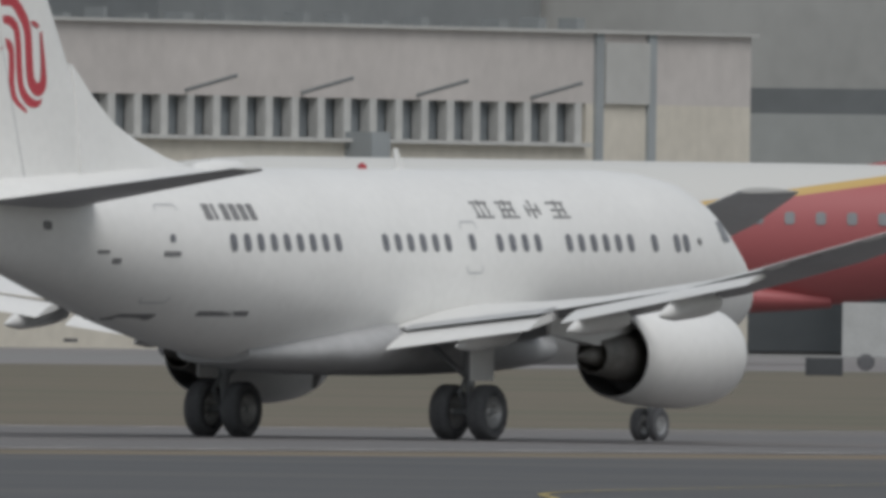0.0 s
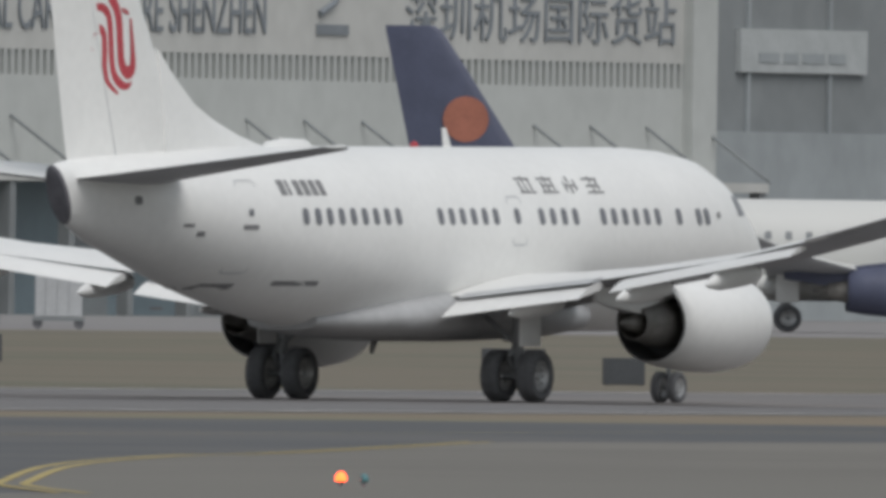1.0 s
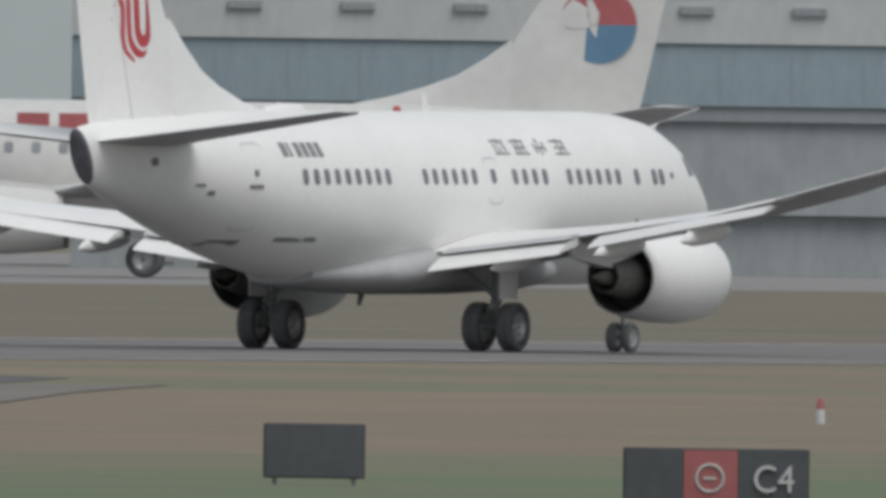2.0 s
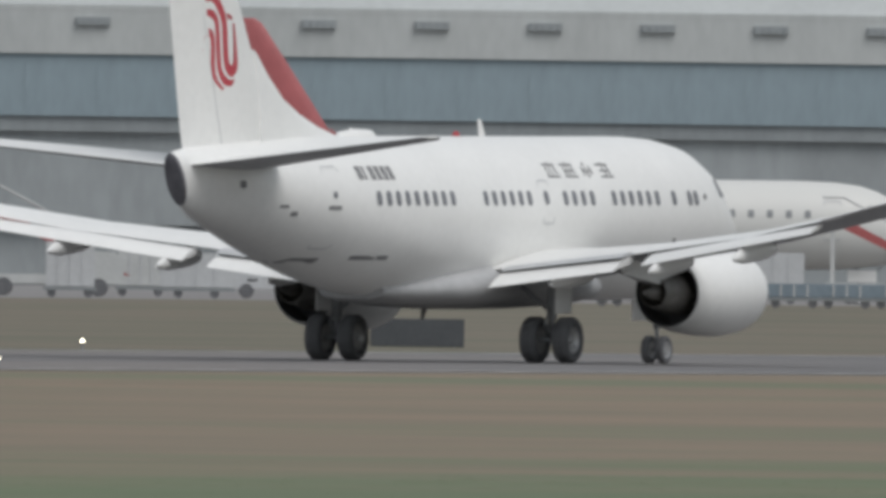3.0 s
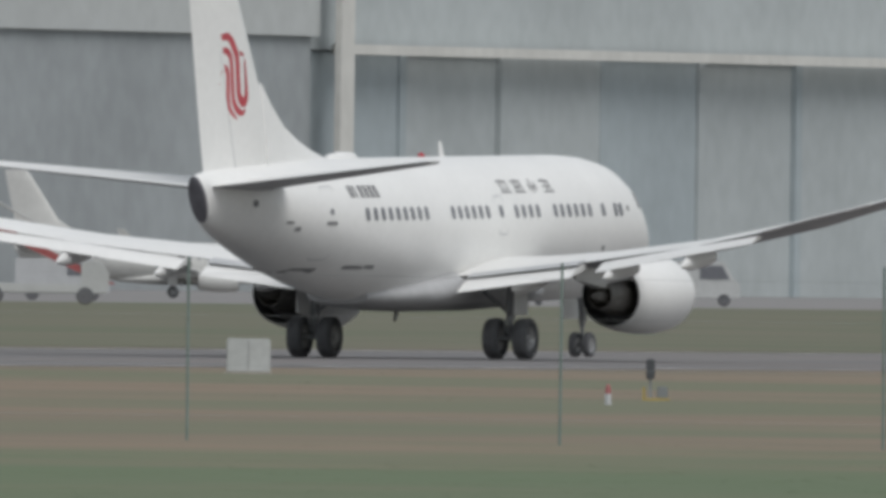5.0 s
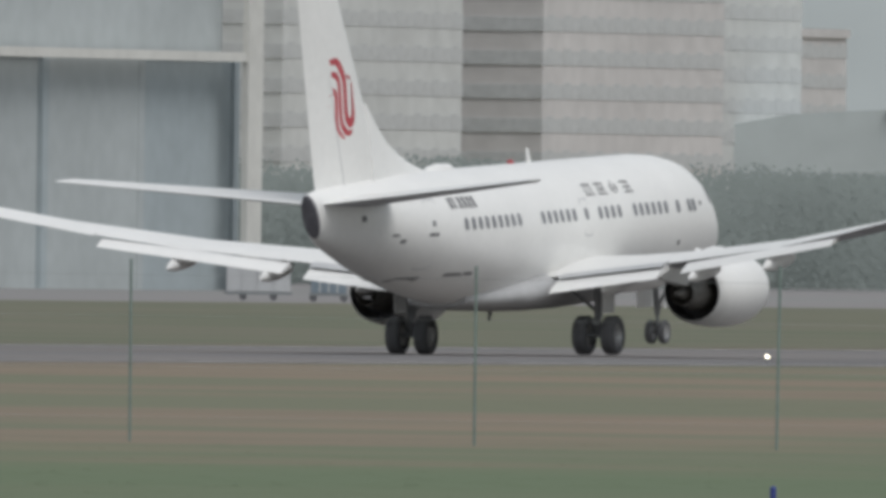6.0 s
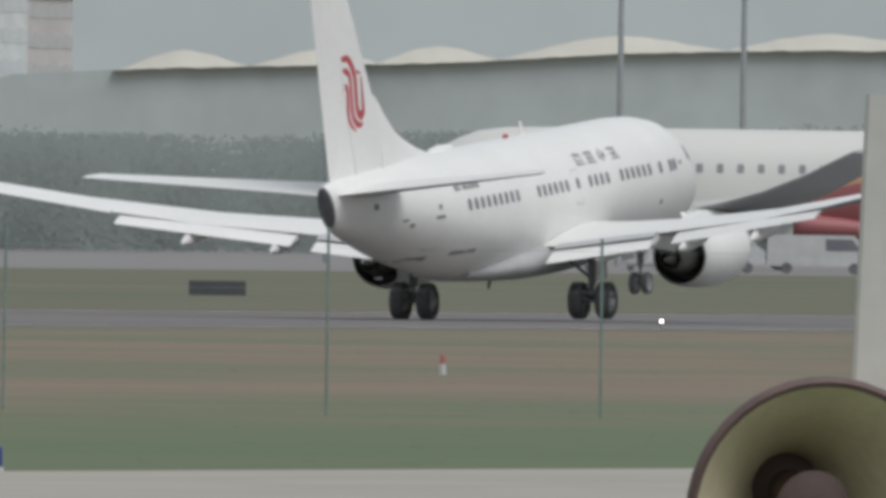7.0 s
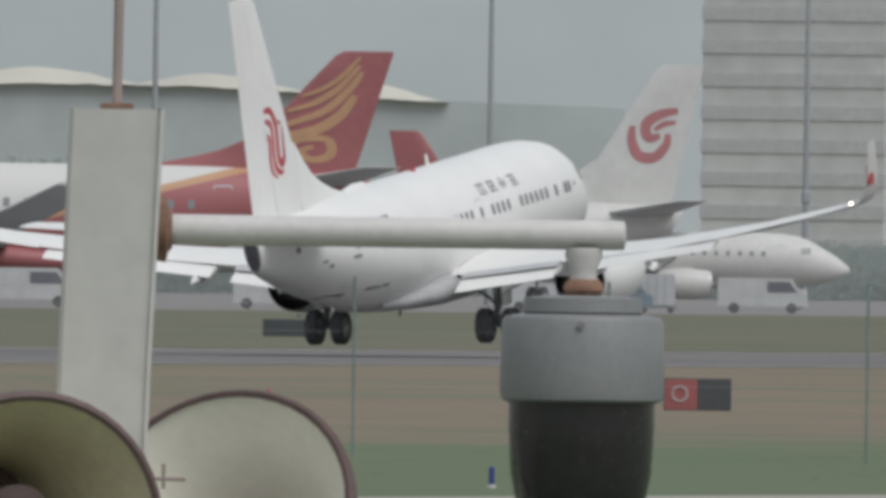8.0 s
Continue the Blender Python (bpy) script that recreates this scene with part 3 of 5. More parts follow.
def strip(name, x0, x1, y0, y1, z, material, label):
    return sheet(name, [(x0, y0), (x1, y0), (x1, y1), (x0, y1)], z, material, label)


strip("ground", -3000, 6000, -3000, 4900, 0.0, DRYGRASS, "dry brown airfield grass out to the horizon")
strip("runway", -500, 3500, 374, 436, 0.008, ASPHALT, "grey asphalt runway with worn markings")
strip("apron", 200, 3500, 735, 1200, 0.008, ground_noise_mat("weathered_apron_concrete", (0.26, 0.25, 0.245), (0.23, 0.22, 0.22), (0.24, 0.24, 0.235), 0.03, (0.3, 1, 1), 0.85), "pale concrete apron in front of the hangars")
sheet("taxiway", [(-500, 120), (3500, 120), (3500, 169), (440, 169), (380, 162), (-500, 162)], 0.008, CONCRETE, "pale concrete taxiway along the fence")
for y in (377.0, 432.0):
    strip("runway_edge_line", -500, 3500, y, y + 0.9, 0.016, LINE, "worn white line along the runway's edge")

# ---- the take-off ----
plane, wheels = hero_airliner()

BEND = [(462, 248.5), (470, 253.4), (477, 257.5), (484, 261.2), (506.2, 272.8), (519.5, 279.6), (533.4, 286.4), (551.6, 294.7), (561.5, 298.3), (604, 317)]
sheet("exit_taxiway", [(300, 368), (660, 364), (690, 350), (672, 335), (640, 321)] + BEND[::-1] + [(300, 248.5)], 0.010, DARKASPH, "dark asphalt exit taxiway curving off the runway")
PALETAR = ground_noise_mat("pale_worn_tarmac", (0.20, 0.19, 0.172), (0.165, 0.156, 0.142), (0.18, 0.172, 0.155), 0.05, (0.5, 1, 1), 0.85)
sheet("taxiway_shoulder", BEND + [(640, 321), (652, 323), (620, 309), (555, 279), (505, 255), (470, 238), (300, 238), (300, 248.5)], 0.017, PALETAR, "pale worn tarmac shoulder inside the taxiway bend")
strip("taxiway_apron", 300, 400, 205, 238, 0.008, CONCRETE, "pale concrete beside the exit taxiway")
strip("perimeter_verge", -500, 3500, 440, 734, 0.004, ground_noise_mat("olive_far_grass", (0.17, 0.155, 0.12), (0.19, 0.165, 0.135), (0.148, 0.145, 0.112), 0.09), "olive grass strip between runway and apron")


edge = [(1040 + 721 * k / 14 + 26 * noise.noise(Vector((k * 1.7, 0, 0))), 440 + 294 * k / 14) for k in range(15)]
sheet("green_verge", edge + [(3500, 734), (3500, 440)], 0.009, ground_noise_mat("green_far_grass", (0.152, 0.155, 0.113), (0.172, 0.162, 0.125), (0.128, 0.146, 0.10), 0.07), "greener grass strip between runway and apron")


def ground_ribbon(name, ctrl, w, z, material, label):
    bm = bmesh.new()
    p = smooth_path(ctrl, 8)
    ribbon(bm, p, [w] * len(p), lambda u, v: Vector((u, v, z)))
    return tagged(new(name, mesh_from(name, bm, material)), label, "marking", kind="structure")


for k in (0.0, 0.34):
    ground_ribbon("taxiway_line", [(x + 0.5 * k, y - 0.93 * k) for x, y in BEND], 0.15, 0.024, YELLOW, "worn yellow taxiway line in a bend")
ground_ribbon("taxiway_line", [(476, 264), (486, 273), (503, 283), (520, 293), (545, 306), (600, 325), (670, 340)], 0.15, 0.024, YELLOW, "worn yellow lead-off line")


def grass_tufts():
    """Low tufts and seed heads on the field between the taxiway and the runway, thicker in drifts."""
    rs = np.random.RandomState(5)
    n = 11000
    y = 171 + 200 * rs.uniform(0, 1, n) ** 1.25
    x = y / np.tan(np.radians(rs.uniform(17.5, 26.6, n)))
    drift = np.array([noise.noise(Vector((a * 0.02, b * 0.06, 0))) + 0.6 * noise.noise(Vector((a * 0.1, b * 0.2, 7))) for a, b in zip(x, y)])
    keep = (drift > rs.uniform(-0.45, 0.45, n)) & ((x > 700) | (y < 235))
    x, y, drift = x[keep], y[keep], drift[keep]
    m = len(x)
    turn = rs.uniform(-0.6, 0.6, (m, 4)) - 1.2
    wide = rs.uniform(0.08, 0.35, (m, 4))
    tall = rs.uniform(0.006, 0.02, (m, 4)) * (1 + 0.8 * np.clip(drift, 0, 1))[:, None]
    off = rs.normal(0, 0.22, (m, 4, 2))
    cx, cy = x[:, None] + off[..., 0], y[:, None] + off[..., 1]
    dx, dy = np.cos(turn) * wide, np.sin(turn) * wide
    lean = rs.normal(0, 0.03, (m, 4, 2))
    z = np.zeros_like(cx)
    tri = np.stack([np.stack([cx - dx, cy - dy, z], -1), np.stack([cx + dx, cy + dy, z], -1), np.stack([cx + lean[..., 0] + dx * 0.4 + 0.6, cy + lean[..., 1] + 0.25, tall], -1), np.stack([cx + lean[..., 0] - dx * 0.4 + 0.6, cy + lean[..., 1] + 0.25, tall * 0.85], -1)], 2).reshape(-1, 3)
    me = bpy.data.meshes.new("grass_tufts")
    me.from_pydata(tri.tolist(), [], np.arange(len(tri)).reshape(-1, 4).tolist())
    me.materials.append(DRYGRASS)
    tagged(new("grass_tufts", me), "low dry and green grass tufts across the airfield", "grass", kind="stuff")


grass_tufts()

# ---- buildings behind the apron ----
CREAM = mat("cream_rendered_wall", (0.64, 0.60, 0.52), 0.85, vary=0.12, scale=0.15, bump=0.01)
PINKW = mat("pinkish_grey_cladding", (0.56, 0.525, 0.50), 0.8, vary=0.12, scale=0.12)
GREYW = mat("blue_grey_cladding", (0.325, 0.35, 0.36), 0.75, vary=0.15, scale=0.08)
DKGREY = mat("dark_grey_cladding", (0.235, 0.25, 0.255), 0.75, vary=0.15, scale=0.08)
PALEW = mat("pale_grey_cladding", (0.49, 0.49, 0.47), 0.75, vary=0.12, scale=0.1)
ROOFG = mat("weathered_grey_roof", (0.47, 0.485, 0.47), 0.7, vary=0.1, scale=0.1)
DOORB = mat("slate_blue_door", (0.255, 0.32, 0.355), 0.6, vary=0.12, scale=0.1)
WINDG = mat("dull_window_glass", (0.25, 0.275, 0.29), 0.35, vary=0.2, scale=0.4)
TOWERW = mat("pale_tower_render", (0.62, 0.615, 0.58), 0.85, vary=0.10, scale=0.12)
HFASC = mat("pale_hangar_fascia", (0.465, 0.485, 0.48), 0.7, vary=0.10, scale=0.1)
TOWERG = mat("blue_grey_strip_glass", (0.36, 0.40, 0.41), 0.4, vary=0.15, scale=0.4)
FRAMEW = mat("white_window_frame", (0.55, 0.55, 0.53), 0.6)
LETTER = mat("slate_lettering", (0.20, 0.22, 0.24), 0.6)
PANEL = mat("pale_sign_panel", (0.42, 0.44, 0.44), 0.6)
BLUEP = mat("pale_blue_panel", (0.20, 0.36, 0.44), 0.6)


def block(name, x0, x1, y0, y1, z0, z1, material, parent, label=""):
    return part(name, boxes((x0, x1, y0, y1, z0, z1)), material, parent, label)


def words(text, x0, x1, y, z0, z1, material, parent, name="lettering", label=""):
    """Raised letters on a wall that faces -y, fitted between x0 and x1."""
    cu = bpy.data.curves.new("text", "FONT")
    cu.body = text
    cu.extrude = 0.02
    tmp = bpy.data.objects.new("text", cu)
    scene.collection.objects.link(tmp)
    me = bpy.data.meshes.new_from_object(tmp.evaluated_get(bpy.context.evaluated_depsgraph_get()))
    bpy.data.objects.remove(tmp)
    bpy.data.curves.remove(cu)
    if not len(me.vertices):
        return None
    co = np.array([v.co for v in me.vertices])
    lo, hi = co.min(0), co.max(0)
    for v in me.vertices:
        u, w_ = (v.co.x - lo[0]) / (hi[0] - lo[0]), (v.co.y - lo[1]) / (hi[1] - lo[1])
        v.co = Vector((x0 + u * (x1 - x0), y - 0.06 - v.co.z * 2, z0 + w_ * (z1 - z0)))
    me.materials.clear()
    me.materials.append(material)
    ob = new(name, me)
    ob.parent = parent
    if label:
        tagged(ob, label)
    return ob


def office_building():
    b = thing("terminal_building", "cream and grey terminal block with a window band", "building")
    block("lower_wall", 1480, 1615, 900, 925, 0, 9.6, CREAM, b, "cream lower wall")
    block("upper_wall", 1480, 1615, 900, 925, 11.4, 14.6, PINKW, b, "pinkish grey upper wall")
    block("end_wall", 1599.6, 1615, 900, 925, 9.6, 11.4, CREAM, b)
    block("window_back", 1480, 1599.6, 900.6, 925, 9.6, 11.4, WINDG, b, "dark glass behind the frames")
    block("sill", 1480, 1599.5, 899.6, 900.6, 9.42, 9.6, FRAMEW, b)
    block("roof_edge", 1480, 1615.3, 899.7, 925, 14.6, 14.75, PALEW, b)
    first = part("mullion", boxes((-0.32, 0.32, 0, 0.5, 9.6, 11.4)), FRAMEW, b)
    first.matrix_basis = pose(1558.8, 900, 0)
    for k in range(1, 18):
        again(first, pose(1558.8 + 2.36 * k, 900, 0))
    for k in range(1, 14):
        again(first, pose(1558.8 - 2.36 * k, 900, 0))
    for x in (1600.3, 1605.2):
        block("pilaster", x, x + 0.7, 899.85, 900, 0, 14.6, GREYW, b, "dark drain shaft")
    block("recess_panel", 1601.1, 1605.2, 899.8, 900, 11.4, 14.2, PALEW, b)
    block("cooling_unit", 1577.5, 1579.2, 898.6, 900, 7.8, 9.9, GREYW, b, "grey cooling unit on the wall")
    rnd = random.Random(3)
    for k in range(16):
        x = 1550 + 3.6 * k
        block("roof_vent", x, x + rnd.uniform(0.3, 0.9), 903, 904, 14.75, 14.75 + rnd.uniform(0.2, 0.6), DKGREY, b)
    for k in range(4):
        x = 1563 + 10.5 * k
        part("flood_light", tube([(x, 900, 11.6), (x + 0.5, 897.6, 12.3)], 0.09, 6), DKGREY, b)
    return b


office_building()
b = thing("storage_hall", "tall dark grey windowless storage hall", "building")
block("wall", 1616, 1652, 932, 990, 0, 24, DKGREY, b)
block("roof_edge", 1615.5, 1652.5, 931.5, 990, 24, 24.5, GREYW, b)
b = thing("rear_hall", "grey hall with rooftop plant behind the terminal", "building")
block("wall", 1440, 1640, 1000, 1040, 0, 19, GREYW, b)
for x, h in ((1655, 2.0), (1600, 3.0), (1560, 1.5), (1530, 2.5), (1575, 4)):
    block("rooftop_unit", x - 60, x - 54, 1001, 1006, 19, 19 + h, DKGREY, b)


def cargo_centre():
    b = thing("cargo_centre", "pale cargo terminal with large lettering and a canopy", "building")
    block("upper_wall", 1652.5, 1739, 900, 960, 12.5, 20, PALEW, b, "pale wall behind the lettering")
    block("middle_wall", 1652.5, 1739, 900, 960, 6.7, 11.3, ROOFG, b)
    block("louvre_back", 1652.5, 1739, 900.5, 960, 11.3, 12.5, DKGREY, b, "dark louvre slot")
    first = part("louvre", boxes((-0.16, 0.16, 0, 0.4, 11.3, 12.5)), ROOFG, b, "")
    first.matrix_basis = pose(1653.2, 900, 0)
    for k in range(1, 122):
        again(first, pose(1653.2 + 0.705 * k, 900, 0))
    block("end_pier", 1736.6, 1739.2, 899.5, 900, 0, 20, ROOFG, b)
    block("canopy", 1652.5, 1739, 896.5, 900, 6.3, 6.75, PALEW, b, "flat canopy over the loading bays")
    block("bay_back", 1652.5, 1739, 900.6, 901, 0, 6.3, DOORB, b, "shaded loading bays")
    for k in range(15):
        x = 1656 + 5.9 * k
        part("stay", tube([(x, 900, 9.4), (x + 1.0, 896.7, 6.8)], 0.08, 6), DKGREY, b, "diagonal canopy stay")
        block("column", x - 0.3, x + 0.3, 896.6, 897.2, 0, 6.3, DKGREY, b)
        if k % 2:
            block("bay_door", x + 0.8, x + 4.6, 900.3, 900.6, 0, 4.8, GREYW, b, "grey bay door")
    words("INTERNATIONAL CARGO CENTRE SHENZHEN", 1652.8, 1693.2, 900, 13.45, 15.5, LETTER, b, label="slate lettering on the wall")
    words("深圳机场国际货站", 1707.5, 1735.6, 900, 13.4, 15.7, LETTER, b, label="slate Chinese lettering")
    block("emblem_bar", 1698.4, 1701.6, 899.9, 900, 13.5, 14.0, LETTER, b, "slate emblem")
    part("emblem_arc", tube([(1698.6, 899.9, 14.5), (1700, 899.9, 15.0), (1701.2, 899.9, 16.2)], 0.18, 6), LETTER, b)
    return b


cargo_centre()
b = thing("maintenance_block", "dark grey maintenance block with pale sign panels", "building")
block("wall", 1739.5, 1860, 932, 980, 0, 24, DKGREY, b)
block("lower_front", 1741, 1850, 931, 932, 0, 9.5, GREYW, b)
block("sign_panel", 1804, 1818, 931.7, 932, 12.5, 14.7, PANEL, b, "pale sign panel with grey writing")
part("writing", bars((2.2, 1.6, 2.4, 1.8), 0.5, 0.05, 0.5), GREYW, b, m=pose(1806, 931.7, 13.0))
block("blue_panel", 1824, 1836, 931.7, 932, 14.0, 18, BLUEP, b, "pale blue wall panel")
for k in range(12):
    block("cladding_rib", 1742 + 9 * k, 1742.3 + 9 * k, 931.8, 932, 9.5, 24, GREYW, b)


TRACKG = mat("grey_door_track", (0.27, 0.295, 0.305), 0.7, vary=0.12, scale=0.15)


def long_hangar():
    # the hangar's front stands square to the line of sight from the field's edge
    b = thing("aircraft_hangar", "long hangar with slate blue doors and pale fascia", "hangar")
    b.matrix_basis = pose(1898, 900, 0, 0, 0, 24.2 - 90) @ Matrix.Diagonal((0.385, 1, 1, 1)) @ pose(-1898, -900, 0)
    x0, x1 = 1790, 2146
    block("fascia", x0, x1, 900, 960, 12.1, 14.35, HFASC, b, "pale fascia above the doors")
    r = bmesh.new()
    slab([(x0, 899.99, 14.35), (x1, 899.99, 14.35), (x1, 960, 26), (x0, 960, 26)], (0, 0, 1), 0.3, r)
    part("roof", r, HFASC, b, "grey low-pitched roof")
    block("track_beam", x0, x1, 900.4, 902, 8.05, 8.85, TRACKG, b, "dark beam across the doors")
    first = part("hangar_door", boxes((0.012, 9.748, 0, 0.4, 8.85, 12.1)), DOORB, b, "slate blue door leaf")
    first.matrix_basis = pose(x0, 900.2, 0)
    for k in range(1, 36):
        again(first, pose(x0 + 9.76 * k, 900.2, 0))
    block("door_back", x0, x1, 901.5, 902.5, 0, 12.1, GREYW, b)
    block("side_bay", 2113.5, 2144.2, 900.0, 900.2, 8.4, 12.1, GREYW, b, "grey bay front")
    for xa, xb, za, zb in ((2124.1, 2132.6, 10.2, 11.95), (2124.6, 2132.2, 8.7, 10.0), (2119.6, 2121.2, 9.6, 11.9)):
        block("bay_panel", xa, xb, 899.95, 900.0, za, zb, PALEW, b, "pale panel in the bay front")
    block("lower_wall", x0, x1, 900.8, 901.4, 3.2, 8.05, GREYW, b, "grey lower wall")
    for k in range(23):
        x = 1795.8 + 15.3 * k
        v = new("roof_vent")
        v.parent = b
        block("hood", x, x + 4.7, 899.75, 899.99, 13.62, 14.02, GREYW, v, "grey vent hood")
        for j in range(5):
            block("fin", x + 0.3 + 0.95 * j, x + 0.45 + 0.95 * j, 899.66, 899.75, 13.6, 14.0, GREYW, v)
    for k in range(2):
        for j in range(3):
            w_ = new("window")
            w_.parent = b
            block("pane", 2107 + 7 * j + 3.2 * k, 2109.6 + 7 * j + 3.2 * k, 900.5, 900.7, 5.0, 6.6, WINDG, w_, "dark pane")
    return b


long_hangar()


def stair_tower():
    b = thing("office_tower", "pale stair and office tower with strip windows", "building")
    block("wall", 2097, 2126, 880, 881.5, 0, 24, TOWERW, b, "pale rendered wall")
    block("corner_pier", 2096.6, 2102.0, 879.4, 880, 0, 24, TOWERW, b)
    block("corner_pier", 2123.6, 2126.0, 879.4, 880, 0, 24, TOWERW, b)
    block("notice", 2096.9, 2097.7, 879.3, 879.4, 13.3, 14.9, GREYW, b, "grey notice on the pier")
    for z0, z1, xa, xb in ((11.6, 13.75, 2106.2, 2121.8), (7.5, 9.1, 2112.6, 2121.4), (3.9, 5.95, 2112.1, 2121.3), (15.9, 17.8, 2106.2, 2121.8)):
        w_ = new("window")
        w_.parent = b
        block("glass", xa, xb, 879.9, 880, z0, z1, TOWERG, w_, "blue-grey strip glass")
        block("lintel", xa - 0.2, xb + 0.2, 879.7, 880, z1, z1 + 0.18, TOWERW, w_)
        block("sill", xa - 0.2, xb + 0.2, 879.7, 880, z0 - 0.16, z0, TOWERW, w_)
        for k in range(1, 4):
            x = xa + (xb - xa) * k / 4
            block("mullion", x - 0.05, x + 0.05, 879.84, 879.9, z0, z1, TOWERG, w_)
    # a lower stair shaft stands in front, with a bent duct beside it
    block("stair_shaft", 2100.6, 2108.5, 879, 880, 0, 10.0, TOWERW, b, "pale stair shaft")
    block("shaft_roof", 2100.4, 2108.9, 878.8, 880, 10.0, 10.25, HFASC, b)
    block("shaft_window", 2100.8, 2104.2, 878.95, 879, 6.1, 8.3, TOWERG, b, "blue-grey shaft window")
    block("wall_lamp", 2105.4, 2106.0, 878.8, 879, 7.7, 8.1, DKGREY, b)
    part("duct", tube([(2106.2, 879.4, 10.55), (2107.8, 879.4, 10.9), (2109.2, 879.4, 10.75), (2110.0, 879.4, 10.1), (2110.1, 879.4, 8.6), (2109.9, 879.4, 4.0), (2109.9, 879.4, 0)], 0.55, 12), DUCTG, b, "grey bent air duct", True)
    return b


DUCTG = mat("grey_zinc_duct", (0.40, 0.42, 0.41), 0.6, vary=0.15, scale=0.5)
stair_tower()


PALEDOOR = mat("weathered_blue_door", (0.38, 0.43, 0.45), 0.75, vary=0.12, scale=0.08)
HDOOR = mat("weathered_grey_door", (0.43, 0.465, 0.47), 0.75, vary=0.12, scale=0.08)


def frame_hangar():
    b = thing("open_hangar", "wide open-fronted hangar with a pale portal frame", "hangar")
    for x, w_ in ((2172.4, 2.0), (2248, 2.2), (2359.5, 2.6)):
        block("portal_column", x, x + w_, 899.5, 899.9, 0, 30, TOWERW, b, "pale portal column")
    block("portal_beam", 2250.2, 2359.5, 899.6, 901, 14.35, 14.95, TOWERW, b, "pale beam across the opening")
    block("upper_wall", 2172.4, 2360, 901.5, 970, 14.6, 30, HDOOR, b)
    block("pale_fascia", 2174.6, 2247.5, 900.7, 901.5, 15.4, 30, HFASC, b, "pale upper fascia")
    for k in range(3, 14):
        x = 2131 + 16.6 * k
        block("door_leaf", x, x + 15.6, 901.6 + 0.15 * (k % 3), 902 + 0.15 * (k % 3), 0, 14.5, (HDOOR, PALEDOOR, HDOOR)[k % 3], b, "grey sliding door leaf")
        block("leaf_post", x + 15.6, x + 16.6, 901.55, 902, 0, 14.5, (HDOOR, PALEDOOR)[k % 2], b)
    block("back_wall", 2172.4, 2360, 902.6, 970, 0, 14.6, GREYW, b)
    block("end_leaf", 2174.7, 2247, 901.1, 901.5, 0, 15.4, GREYW, b, "slate blue end door")
    return b


frame_hangar()


# window tone kept near the walls, haze put into it
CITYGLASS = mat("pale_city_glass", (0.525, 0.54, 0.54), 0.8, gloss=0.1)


def apartment_block(x, y, w, d, floors, material):
    b = thing("apartment_block", "haze-paled city block behind the trees", "building", "distant city blocks", at=pose(x, y, 0))
    h = floors * 3.1
    part("wall", boxes((0, w, 0, d, 0, h)), material, b)
    part("roof_edge", boxes((-0.3, w + 0.3, -0.3, d + 0.3, h, h + 0.9)), material, b)
    band = part("floor_band", boxes((-0.12, w + 0.12, -0.04, d + 0.12, 1.0, 2.3)), CITYGLASS, b)
    for f in range(1, floors):
        again(band, pose(0, 0, f * 3.1))
    n = max(2, int(w / 4.2))
    first = None
    for f in range(floors):
        for k in range(n):
            m = pose(2 + (w - 4) * k / max(1, n - 1), 0, f * 3.1 + 1.0)
            if first is None:
                first = part("window", boxes((-0.9, 0.9, -0.06, 0.1, 0, 1.5)), CITYGLASS, b)
                first.matrix_basis = m
            else:
                again(first, m)
    return b


rnd = random.Random(11)
# facade colours paled so that they stand for haze
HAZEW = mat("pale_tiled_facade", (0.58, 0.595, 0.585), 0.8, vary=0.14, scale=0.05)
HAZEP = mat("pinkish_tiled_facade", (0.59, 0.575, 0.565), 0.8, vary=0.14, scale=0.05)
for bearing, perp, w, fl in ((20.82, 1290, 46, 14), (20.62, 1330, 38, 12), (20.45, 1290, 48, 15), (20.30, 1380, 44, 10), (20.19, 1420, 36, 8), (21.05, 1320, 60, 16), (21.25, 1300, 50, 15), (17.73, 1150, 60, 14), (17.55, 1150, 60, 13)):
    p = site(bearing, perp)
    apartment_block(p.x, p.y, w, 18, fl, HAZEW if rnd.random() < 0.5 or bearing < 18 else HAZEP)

# ---- the far terminal with its wavy roof, and hills ----
SANDR = mat("pale_sand_roof", (0.58, 0.56, 0.49), 0.7, vary=0.1, scale=0.02)
# haze is put into the grey of the hills and the glazed facade
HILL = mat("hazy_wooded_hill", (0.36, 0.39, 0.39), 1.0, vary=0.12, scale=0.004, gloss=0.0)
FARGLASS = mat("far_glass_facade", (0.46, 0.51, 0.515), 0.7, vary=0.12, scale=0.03)


